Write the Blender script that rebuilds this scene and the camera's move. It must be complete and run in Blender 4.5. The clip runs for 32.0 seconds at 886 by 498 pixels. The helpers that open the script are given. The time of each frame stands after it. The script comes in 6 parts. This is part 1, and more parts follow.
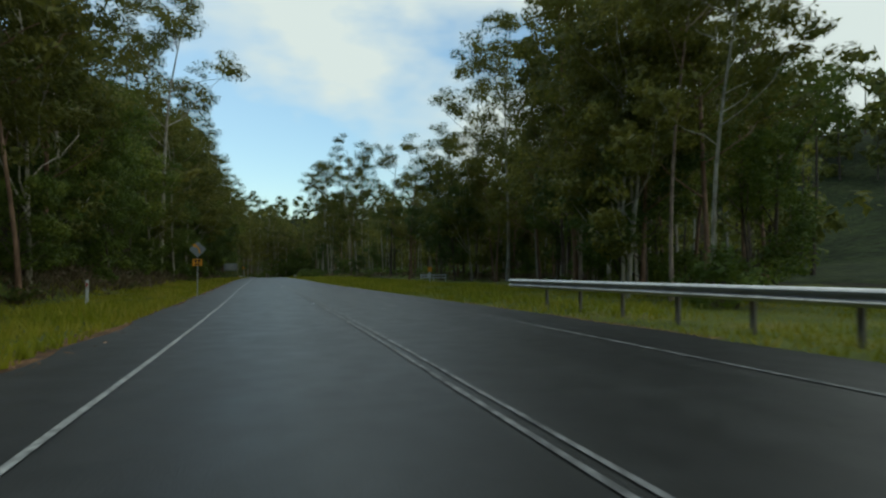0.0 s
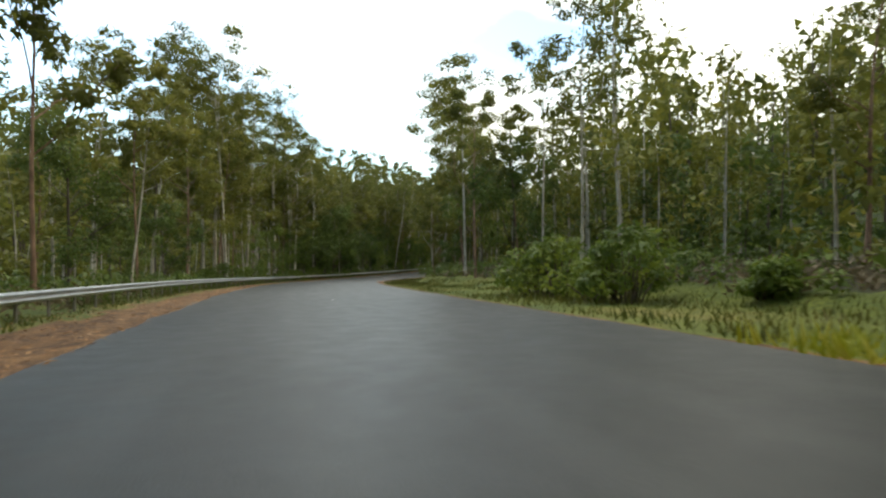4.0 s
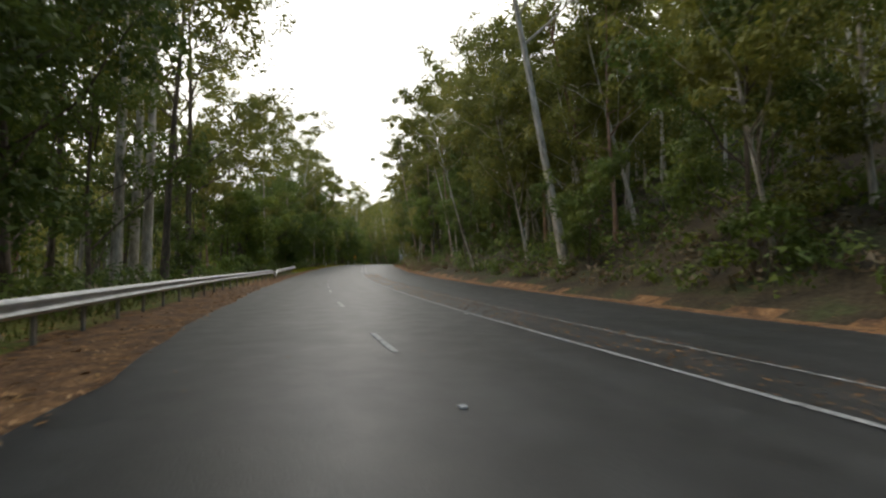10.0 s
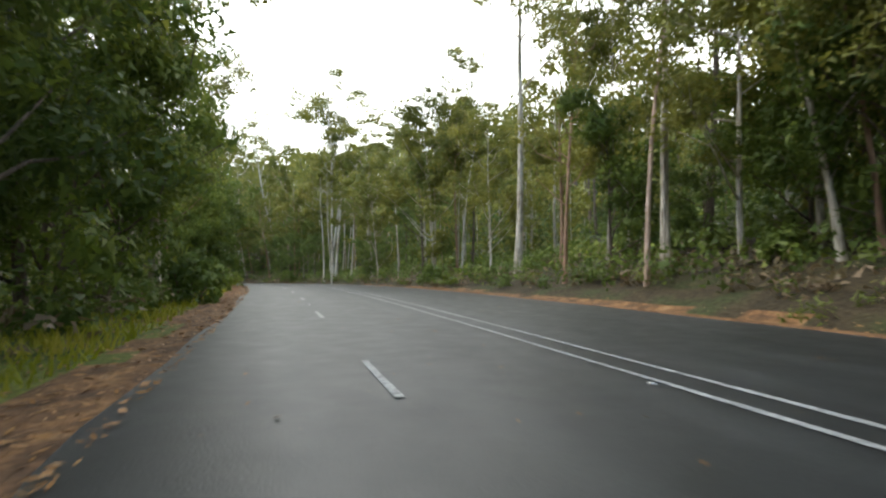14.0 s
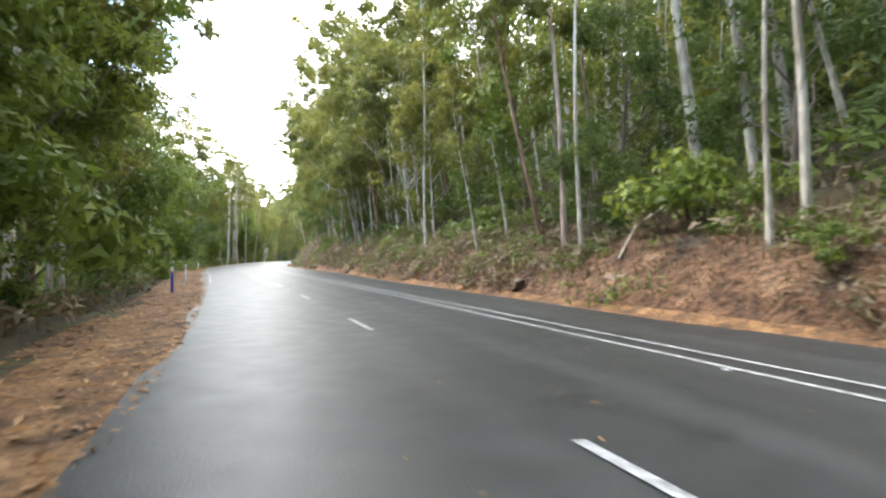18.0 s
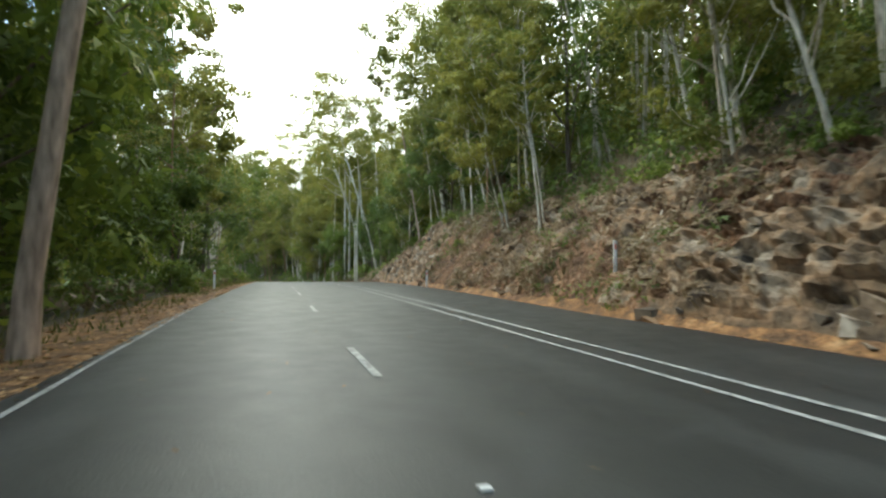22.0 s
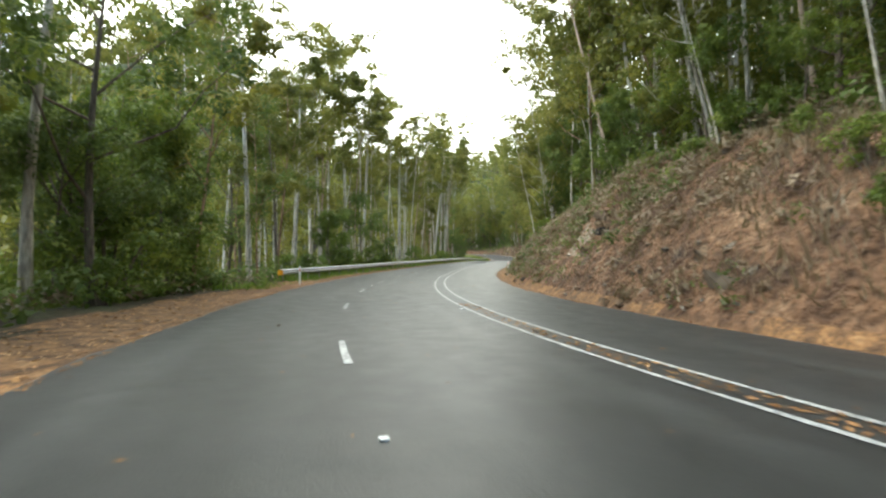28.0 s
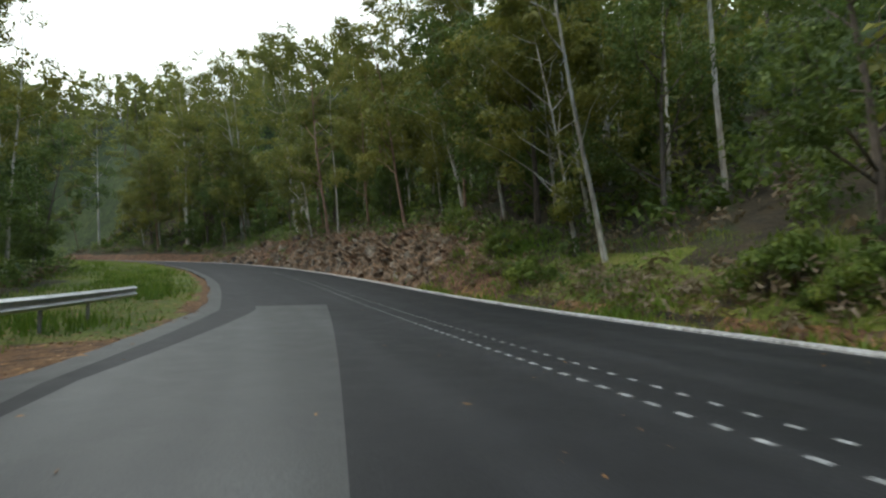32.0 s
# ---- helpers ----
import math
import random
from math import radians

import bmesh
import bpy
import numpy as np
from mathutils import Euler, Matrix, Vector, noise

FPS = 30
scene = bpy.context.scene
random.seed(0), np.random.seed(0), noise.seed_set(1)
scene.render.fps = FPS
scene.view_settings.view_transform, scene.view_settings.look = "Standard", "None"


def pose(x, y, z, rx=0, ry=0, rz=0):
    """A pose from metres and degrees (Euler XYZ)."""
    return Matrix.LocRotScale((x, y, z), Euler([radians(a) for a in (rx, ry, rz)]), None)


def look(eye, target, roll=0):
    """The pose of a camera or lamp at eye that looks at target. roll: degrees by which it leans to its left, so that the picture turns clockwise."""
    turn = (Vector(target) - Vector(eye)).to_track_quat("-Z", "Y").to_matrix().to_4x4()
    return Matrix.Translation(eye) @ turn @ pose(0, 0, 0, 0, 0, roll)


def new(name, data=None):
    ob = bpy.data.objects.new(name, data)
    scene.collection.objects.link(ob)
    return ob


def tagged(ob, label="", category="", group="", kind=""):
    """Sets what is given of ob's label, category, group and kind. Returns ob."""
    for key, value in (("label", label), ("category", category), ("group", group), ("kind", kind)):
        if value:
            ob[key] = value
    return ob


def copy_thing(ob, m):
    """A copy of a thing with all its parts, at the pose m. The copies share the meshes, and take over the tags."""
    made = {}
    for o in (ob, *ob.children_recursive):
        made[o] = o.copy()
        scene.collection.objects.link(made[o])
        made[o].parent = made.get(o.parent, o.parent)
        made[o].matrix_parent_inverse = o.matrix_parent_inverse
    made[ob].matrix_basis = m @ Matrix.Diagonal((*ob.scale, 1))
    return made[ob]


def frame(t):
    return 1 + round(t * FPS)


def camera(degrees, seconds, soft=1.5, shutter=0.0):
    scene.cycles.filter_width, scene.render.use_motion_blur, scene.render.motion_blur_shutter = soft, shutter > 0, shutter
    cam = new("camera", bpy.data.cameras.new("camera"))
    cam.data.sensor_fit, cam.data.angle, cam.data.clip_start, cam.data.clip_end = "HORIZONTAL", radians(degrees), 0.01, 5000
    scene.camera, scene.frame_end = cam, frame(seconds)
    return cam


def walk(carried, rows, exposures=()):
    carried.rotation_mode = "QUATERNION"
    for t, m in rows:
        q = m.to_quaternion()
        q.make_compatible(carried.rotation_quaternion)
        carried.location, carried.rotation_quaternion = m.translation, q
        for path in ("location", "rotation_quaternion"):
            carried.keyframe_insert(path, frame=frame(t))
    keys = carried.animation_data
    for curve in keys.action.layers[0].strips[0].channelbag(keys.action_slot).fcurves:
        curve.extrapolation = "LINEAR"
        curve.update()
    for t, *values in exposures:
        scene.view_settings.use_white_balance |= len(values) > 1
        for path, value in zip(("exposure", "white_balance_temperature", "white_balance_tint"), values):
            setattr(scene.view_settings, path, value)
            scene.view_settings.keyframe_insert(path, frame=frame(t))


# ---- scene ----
cam = camera(79.06, 32.0, soft=2.3, shutter=0.06)
ROWS = [
    (0.0, 0.00, 0.00, 1.17, 91.16, 0.11, -17.70),
    (0.5, -0.17, 18.55, 0.78, 91.27, 0.03, -16.58),
    (1.0, -0.67, 36.76, 0.37, 90.58, -0.12, -15.88),
    (1.5, -1.25, 54.72, -0.01, 90.61, -0.23, -15.84),
    (2.0, -1.83, 72.51, -0.36, 90.51, -0.18, -15.83),
    (2.5, -2.34, 90.20, -0.71, 90.00, -0.02, -16.42),
    (3.0, -2.59, 107.86, -1.08, 90.39, 0.10, -17.30),
    (3.5, -2.64, 125.56, -1.53, 90.58, 0.12, -17.69),
    (4.0, -2.58, 143.38, -2.07, 89.98, 0.13, -18.23),
    (4.5, -2.21, 161.35, -2.72, 89.61, 0.29, -19.71),
    (5.0, -1.18, 179.45, -3.49, 89.31, 0.65, -22.46),
    (5.5, 0.95, 197.61, -4.34, 88.60, 0.99, -26.50),
    (6.0, 4.53, 215.69, -5.23, 89.93, 1.02, -31.40),
    (6.5, 9.76, 233.52, -6.05, 90.80, 0.73, -36.78),
    (7.0, 16.78, 250.85, -6.71, 91.46, 0.32, -42.80),
    (7.5, 25.66, 267.43, -7.17, 91.59, 0.03, -48.75),
    (8.0, 36.11, 283.17, -7.38, 92.03, -0.07, -53.73),
    (8.5, 47.93, 298.02, -7.34, 92.36, -0.08, -58.90),
    (9.0, 61.20, 311.69, -7.05, 92.33, -0.02, -64.84),
    (9.5, 75.90, 324.01, -6.60, 92.43, 0.13, -70.41),
    (10.0, 91.78, 335.08, -6.10, 93.15, 0.39, -75.14),
    (10.5, 108.56, 344.97, -5.57, 93.36, 0.53, -78.98),
    (11.0, 125.94, 353.93, -5.03, 93.67, 0.26, -81.58),
    (11.5, 143.46, 362.21, -4.41, 93.93, -0.33, -83.11),
    (12.0, 160.82, 369.95, -3.67, 94.16, -0.81, -84.43),
    (12.5, 178.12, 377.12, -2.88, 94.21, -0.85, -86.12),
    (13.0, 195.47, 383.68, -2.13, 93.21, -0.40, -87.97),
    (13.5, 212.91, 389.64, -1.45, 92.90, 0.12, -89.62),
    (14.0, 230.41, 395.16, -0.91, 93.37, 0.36, -90.58),
    (14.5, 247.89, 400.53, -0.50, 92.92, 0.33, -90.40),
    (15.0, 265.24, 406.17, -0.24, 92.50, 0.17, -88.75),
    (15.5, 282.25, 412.51, -0.10, 91.24, 0.03, -85.46),
    (16.0, 298.67, 420.04, -0.04, 91.62, -0.09, -80.35),
    (16.5, 314.19, 429.11, -0.04, 91.77, -0.17, -74.57),
    (17.0, 328.69, 439.60, -0.04, 92.06, -0.03, -69.03),
    (17.5, 342.06, 451.38, 0.00, 92.16, 0.31, -63.65),
    (18.0, 354.29, 464.21, 0.12, 92.13, 0.52, -59.16),
    (18.5, 365.45, 477.76, 0.37, 93.18, 0.48, -55.09),
    (19.0, 375.56, 491.80, 0.80, 93.74, 0.36, -52.26),
    (19.5, 385.34, 505.81, 1.25, 93.32, 0.39, -53.82),
    (20.0, 395.80, 519.11, 1.62, 92.62, 0.45, -57.80),
    (20.5, 407.04, 531.79, 1.96, 92.75, 0.30, -60.41),
    (21.0, 418.86, 544.18, 2.35, 92.88, -0.02, -62.24),
    (21.5, 431.15, 556.34, 2.80, 93.27, -0.22, -63.66),
    (22.0, 443.75, 568.38, 3.29, 93.12, -0.12, -64.29),
    (22.5, 456.47, 580.35, 3.73, 92.70, 0.06, -64.51),
    (23.0, 469.15, 592.26, 4.00, 92.49, 0.05, -64.48),
    (23.5, 481.80, 604.20, 4.08, 91.45, -0.22, -64.14),
    (24.0, 494.24, 616.44, 3.94, 91.35, -0.59, -61.58),
    (24.5, 505.78, 629.54, 3.62, 90.87, -0.77, -56.42),
    (25.0, 516.07, 643.68, 3.19, 90.01, -0.61, -51.23),
    (25.5, 525.29, 658.64, 2.71, 90.30, -0.24, -47.87),
    (26.0, 534.07, 674.05, 2.24, 90.52, 0.20, -47.47),
    (26.5, 543.31, 689.40, 1.83, 90.81, 0.54, -50.55),
    (27.0, 553.90, 704.05, 1.53, 90.39, 0.60, -57.05),
    (27.5, 566.52, 717.19, 1.39, 91.96, 0.44, -66.42),
    (28.0, 581.35, 727.95, 1.46, 92.53, 0.19, -77.02),
    (28.5, 597.95, 735.84, 1.75, 94.00, -0.01, -87.56),
    (29.0, 615.66, 740.62, 2.28, 94.19, -0.18, -97.39),
    (29.5, 633.75, 742.72, 2.94, 94.21, -0.39, -104.08),
    (30.0, 651.69, 743.42, 3.64, 94.26, -0.60, -106.24),
    (30.5, 669.20, 743.86, 4.30, 94.15, -0.65, -106.39),
    (31.0, 686.11, 744.25, 4.85, 93.47, -0.35, -106.29),
    (31.5, 702.37, 744.80, 5.28, 93.91, 0.16, -105.00),
    (32.0, 717.96, 745.76, 5.56, 93.66, 0.65, -103.49),
]
walk(cam, [(t, pose(x, y, z, rx, ry, rz)) for t, x, y, z, rx, ry, rz in ROWS],
     exposures=[(0, -2.0, 6050, -6), (0.6, -1.6, 6150, -2), (1, -1.35, 6300, 1), (2, -1.65, 6250, 1), (3, -1.62, 6750, 2), (3.5, -1.15, 6800, 2), (5.5, 0.65, 6900, 7), (8, 0.75, 6900, 7), (9, -0.1, 7000, 8), (10, -0.45, 6800, 10),
                (11, -0.15, 6600, 7), (12, -0.4, 6250, 6), (13.5, -0.05, 6400, 6), (15.5, 0.8, 6300, 12), (16.2, 0.75, 6300, 13), (17, 1.38, 6300, 19), (18, 1.45, 6400, 10), (19, 1.2, 6500, 4), (20, 0.95, 6500, 2), (20.5, 1.1, 6500, 2),
                (21.3, 1.1, 6650, 1), (22, 0.6, 6600, -3), (23, 0.3, 6700, -2), (24, 0.85, 6850, 5), (27, 0.45, 6500, 0), (28, 0.66, 6650, 1), (29, 0.55, 7100, 2), (29.5, 0.6, 7200, 4), (30, 0.3, 7100, 4), (30.5, 0.1, 6900, 4), (31.2, -0.1, 6000, 4), (32, -0.5, 6150, 3)])

# ---------------------------------------------------------------- sky and sun
SUN_EL, SUN_AZ = 60.0, -20.0
world = bpy.data.worlds.new("sky")
scene.world = world
world.use_nodes = True
wn, wl = world.node_tree.nodes, world.node_tree.links
wn.clear()
w_out, w_bg = wn.new("ShaderNodeOutputWorld"), wn.new("ShaderNodeBackground")
w_sky = wn.new("ShaderNodeTexSky")
w_sky.sky_type, w_sky.sun_disc = "NISHITA", False
w_sky.sun_elevation, w_sky.sun_rotation = radians(SUN_EL), radians(SUN_AZ)
w_co, w_map, w_noise, w_ramp, w_mix = (wn.new("ShaderNodeTexCoord"), wn.new("ShaderNodeMapping"), wn.new("ShaderNodeTexNoise"),
                                       wn.new("ShaderNodeValToRGB"), wn.new("ShaderNodeMixRGB"))
w_map.inputs["Scale"].default_value, w_map.inputs["Location"].default_value = (1.0, 1.0, 2.2), (3.1, -1.2, 0.6)
w_noise.inputs["Scale"].default_value, w_noise.inputs["Detail"].default_value = 2.1, 7.0
w_ramp.color_ramp.elements[0].position, w_ramp.color_ramp.elements[1].position = 0.38, 0.50
w_mix.inputs[2].default_value = (26.0, 25.8, 25.2, 1)
wl.new(w_co.outputs["Generated"], w_map.inputs["Vector"])
wl.new(w_map.outputs["Vector"], w_noise.inputs["Vector"])
w_sep, w_side, w_cover = wn.new("ShaderNodeSeparateXYZ"), wn.new("ShaderNodeMath"), wn.new("ShaderNodeMath")
wl.new(w_co.outputs["Generated"], w_sep.inputs[0])
w_side.operation, w_cover.operation = "MULTIPLY_ADD", "ADD"
w_side.inputs[1].default_value, w_side.inputs[2].default_value = 0.34, -0.11
w_side.use_clamp = False
wl.new(w_sep.outputs["X"], w_side.inputs[0])
wl.new(w_noise.outputs["Fac"], w_cover.inputs[0])
wl.new(w_side.outputs[0], w_cover.inputs[1])
wl.new(w_cover.outputs[0], w_ramp.inputs["Fac"])
wl.new(w_ramp.outputs["Color"], w_mix.inputs[0])
w_gain = wn.new("ShaderNodeMixRGB")
w_gain.blend_type = "MULTIPLY"
w_gain.inputs[0].default_value, w_gain.inputs[2].default_value = 1.0, (4.4, 4.5, 4.2, 1)
wl.new(w_sky.outputs["Color"], w_gain.inputs[1])
wl.new(w_gain.outputs["Color"], w_mix.inputs[1])
wl.new(w_mix.outputs["Color"], w_bg.inputs["Color"])
w_bg.inputs["Strength"].default_value = 0.12
wl.new(w_bg.outputs["Background"], w_out.inputs["Surface"])
sun = new("sun", bpy.data.lights.new("sun", "SUN"))
sun.data.energy, sun.data.angle, sun.data.color = 1.8, radians(24), (1.0, 0.95, 0.86)
sun.matrix_basis = look((0, 0, 0), (-math.sin(radians(SUN_AZ)) * math.cos(radians(SUN_EL)), -math.cos(radians(SUN_AZ)) * math.cos(radians(SUN_EL)), -math.sin(radians(SUN_EL))))


# ---------------------------------------------------------------- materials
def material(name, rough=0.8, metal=0.0, spec=0.4):
    m = bpy.data.materials.new(name)
    m.use_nodes = True
    b = m.node_tree.nodes["Principled BSDF"]
    b.inputs["Roughness"].default_value, b.inputs["Metallic"].default_value = rough, metal
    b.inputs["Specular IOR Level"].default_value = spec
    return m, m.node_tree.nodes, m.node_tree.links, b


def ramp(nodes, stops):
    r = nodes.new("ShaderNodeValToRGB")
    while len(r.color_ramp.elements) < len(stops):
        r.color_ramp.elements.new(0.5)
    for e, (p, c) in zip(r.color_ramp.elements, stops):
        e.position, e.color = p, (*c, 1)
    return r


def noise_node(nodes, links, scale, detail=4.0, coord="Object", stretch=None):
    co, n = nodes.new("ShaderNodeTexCoord"), nodes.new("ShaderNodeTexNoise")
    n.inputs["Scale"].default_value, n.inputs["Detail"].default_value = scale, detail
    if stretch:
        mp = nodes.new("ShaderNodeMapping")
        mp.inputs["Scale"].default_value = stretch
        links.new(co.outputs[coord], mp.inputs["Vector"])
        links.new(mp.outputs["Vector"], n.inputs["Vector"])
    else:
        links.new(co.outputs[coord], n.inputs["Vector"])
    return n


def mixed(nodes, links, a, b, fac, mode="MIX"):
    m = nodes.new("ShaderNodeMixRGB")
    m.blend_type = mode
    for k, v in ((0, fac), (1, a), (2, b)):
        if isinstance(v, (int, float)):
            m.inputs[k].default_value = v
        elif isinstance(v, tuple):
            m.inputs[k].default_value = (*v, 1)
        else:
            links.new(v, m.inputs[k])
    return m.outputs[0]


def bump(nodes, links, bsdf, height, strength, distance):
    n = nodes.new("ShaderNodeBump")
    n.inputs["Strength"].default_value, n.inputs["Distance"].default_value = strength, distance
    links.new(height, n.inputs["Height"])
    links.new(n.outputs["Normal"], bsdf.inputs["Normal"])


def earthy(name, stops, scale, fine, rough=0.9, relief=0.05, stretch=None, strength=0.7, cracks=0.0):
    """Ground, rock, bark and the like: two scales of noise, colours by the large one, darkened and lightened by the fine one."""
    m, n, l, b = material(name, rough, 0, 0.25)
    big, small = noise_node(n, l, scale, 5, "Object", stretch), noise_node(n, l, fine, 6, "Object", stretch)
    r = ramp(n, stops)
    l.new(big.outputs["Fac"], r.inputs["Fac"])
    r2 = ramp(n, [(0.3, (0.45, 0.45, 0.45)), (0.7, (1.35, 1.35, 1.35))])
    l.new(small.outputs["Fac"], r2.inputs["Fac"])
    c = mixed(n, l, r.outputs["Color"], r2.outputs["Color"], 1.0, "MULTIPLY")
    if cracks:
        vo, co = n.new("ShaderNodeTexVoronoi"), n.new("ShaderNodeTexCoord")
        vo.feature = "DISTANCE_TO_EDGE"
        vo.inputs["Scale"].default_value = cracks
        warp = n.new("ShaderNodeVectorMath")
        warp.operation = "MULTIPLY_ADD"
        warp.inputs[1].default_value = (0.9, 0.9, 0.9)
        l.new(big.outputs["Color"], warp.inputs[0])
        l.new(co.outputs["Object"], warp.inputs[2])
        l.new(warp.outputs[0], vo.inputs["Vector"])
        r3 = ramp(n, [(0.0, (0.55, 0.53, 0.5)), (0.035, (1, 1, 1))])
        l.new(vo.outputs["Distance"], r3.inputs["Fac"])
        c = mixed(n, l, c, r3.outputs["Color"], 1.0, "MULTIPLY")
    l.new(c, b.inputs["Base Color"])
    bump(n, l, b, small.outputs["Fac"], strength, relief)
    return m


def plain(name, colour, rough=0.6, metal=0.0, wear=0.25, scale=8.0):
    m, n, l, b = material(name, rough, metal)
    nz = noise_node(n, l, scale, 5)
    r = ramp(n, [(0.3, tuple(c * (1 - wear) for c in colour)), (0.7, colour)])
    l.new(nz.outputs["Fac"], r.inputs["Fac"])
    l.new(r.outputs["Color"], b.inputs["Base Color"])
    return m


def leafy(name, stops, translucent=0.42):
    m, n, l, b = material(name, 0.55, 0, 0.3)
    geo, info = n.new("ShaderNodeNewGeometry"), n.new("ShaderNodeObjectInfo")
    r = ramp(n, stops)
    clump = noise_node(n, l, 0.5, 2.0)
    spread = n.new("ShaderNodeMapRange")
    spread.inputs["From Min"].default_value, spread.inputs["From Max"].default_value = 0.33, 0.67
    spread.inputs["To Max"].default_value = 0.48
    l.new(clump.outputs["Fac"], spread.inputs["Value"])
    add, half = n.new("ShaderNodeMath"), n.new("ShaderNodeMath")
    add.operation = half.operation = "MULTIPLY_ADD"
    add.inputs[1].default_value, half.inputs[1].default_value = 0.28, 0.28
    l.new(geo.outputs["Random Per Island"], add.inputs[0])
    l.new(info.outputs["Random"], half.inputs[0])
    l.new(spread.outputs[0], half.inputs[2])
    l.new(half.outputs[0], add.inputs[2])
    l.new(add.outputs[0], r.inputs["Fac"])
    l.new(r.outputs["Color"], b.inputs["Base Color"])
    t, mx = n.new("ShaderNodeBsdfTranslucent"), n.new("ShaderNodeMixShader")
    l.new(r.outputs["Color"], t.inputs["Color"])
    mx.inputs[0].default_value = translucent
    l.new(b.outputs[0], mx.inputs[1])
    l.new(t.outputs[0], mx.inputs[2])
    l.new(mx.outputs[0], n["Material Output"].inputs["Surface"])
    return m


def asphalt_material(name, dark, light, spec=0.5, rough=0.36):
    """Chip seal: aggregate grain, patchy large stains, and paler, smoother bands where wheels run (the UV's u is metres across)."""
    m, n, l, b = material(name, 0.62, 0, spec)
    big = noise_node(n, l, 0.22, 5)
    fine = noise_node(n, l, 45.0, 3)
    mid = noise_node(n, l, 2.2, 6)
    r = ramp(n, [(0.3, dark), (0.72, light)])
    l.new(big.outputs["Fac"], r.inputs["Fac"])
    g = ramp(n, [(0.3, (0.6, 0.6, 0.6)), (0.7, (1.35, 1.35, 1.35))])
    l.new(fine.outputs["Fac"], g.inputs["Fac"])
    g2 = ramp(n, [(0.25, (0.78, 0.78, 0.78)), (0.75, (1.15, 1.15, 1.15))])
    l.new(mid.outputs["Fac"], g2.inputs["Fac"])
    c = mixed(n, l, r.outputs["Color"], g.outputs["Color"], 1.0, "MULTIPLY")
    c = mixed(n, l, c, g2.outputs["Color"], 1.0, "MULTIPLY")
    uv, sep, wave = n.new("ShaderNodeTexCoord"), n.new("ShaderNodeSeparateXYZ"), n.new("ShaderNodeMath")
    l.new(uv.outputs["UV"], sep.inputs[0])
    wave.operation = "SINE"
    k = n.new("ShaderNodeMath")
    k.operation = "MULTIPLY"
    k.inputs[1].default_value = 2 * math.pi / 1.55
    l.new(sep.outputs[0], k.inputs[0])
    l.new(k.outputs[0], wave.inputs[0])
    tr = ramp(n, [(0.2, (0.9, 0.9, 0.9)), (0.95, (1.42, 1.42, 1.4))])
    l.new(wave.outputs[0], tr.inputs["Fac"])
    l.new(mixed(n, l, c, tr.outputs["Color"], 0.8, "MULTIPLY"), b.inputs["Base Color"])
    rr = n.new("ShaderNodeMapRange")
    rr.inputs["To Min"].default_value, rr.inputs["To Max"].default_value = rough, rough + 0.2
    l.new(mid.outputs["Fac"], rr.inputs["Value"])
    l.new(rr.outputs[0], b.inputs["Roughness"])
    bump(n, l, b, fine.outputs["Fac"], 0.5, 0.006)
    return m


ASPHALT = asphalt_material("asphalt", (0.015, 0.0158, 0.0152), (0.029, 0.0296, 0.0285), 0.4)
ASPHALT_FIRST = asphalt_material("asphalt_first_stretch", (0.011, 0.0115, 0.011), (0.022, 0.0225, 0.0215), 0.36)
ASPHALT_NEW = asphalt_material("asphalt_new", (0.012, 0.012, 0.0125), (0.022, 0.0215, 0.022), 0.22, 0.5)
ASPHALT_OLD = asphalt_material("asphalt_old", (0.034, 0.034, 0.0325), (0.052, 0.0515, 0.049), 0.4)
PAINT = plain("road_paint", (0.46, 0.46, 0.435), 0.6, 0, 0.7, 11.0)
PAINT_WORN = plain("worn_road_paint", (0.26, 0.26, 0.25), 0.65, 0, 0.85, 5.0)
LITTER = earthy("leaf_litter", [(0.25, (0.04, 0.025, 0.015)), (0.45, (0.125, 0.066, 0.03)), (0.6, (0.22, 0.115, 0.047)), (0.8, (0.31, 0.19, 0.095))], 2.4, 13, 0.9, 0.06)
GRASS = earthy("grass_ground", [(0.3, (0.055, 0.078, 0.012)), (0.55, (0.122, 0.134, 0.021)), (0.8, (0.21, 0.162, 0.044))], 0.35, 9, 0.9, 0.06)
FOREST = earthy("forest_floor", [(0.3, (0.022, 0.018, 0.010)), (0.5, (0.050, 0.037, 0.019)), (0.66, (0.038, 0.046, 0.015)), (0.8, (0.075, 0.057, 0.03))], 0.6, 7, 0.95, 0.1)
EARTH = earthy("bank_earth", [(0.25, (0.042, 0.028, 0.019)), (0.42, (0.092, 0.050, 0.028)), (0.58, (0.158, 0.086, 0.046)), (0.78, (0.25, 0.155, 0.09))], 0.9, 5.0, 0.95, 0.3, None, 1.0)
ROCK = earthy("rock", [(0.28, (0.04, 0.03, 0.022)), (0.40, (0.105, 0.074, 0.046)), (0.52, (0.19, 0.118, 0.066)), (0.62, (0.19, 0.152, 0.112)), (0.78, (0.33, 0.27, 0.19))], 0.9, 4, 0.88, 0.08, None, 0.9, 2.6)
HILLSIDE = earthy("hillside_scrub", [(0.3, (0.020, 0.028, 0.008)), (0.55, (0.040, 0.052, 0.014)), (0.8, (0.070, 0.078, 0.022))], 0.12, 0.9, 0.95, 0.8)
BLOCKS, _n, _l, _b = material("rock_blocks", 0.85, 0, 0.25)
_geo, _big = _n.new("ShaderNodeNewGeometry"), noise_node(_n, _l, 3.0, 6)
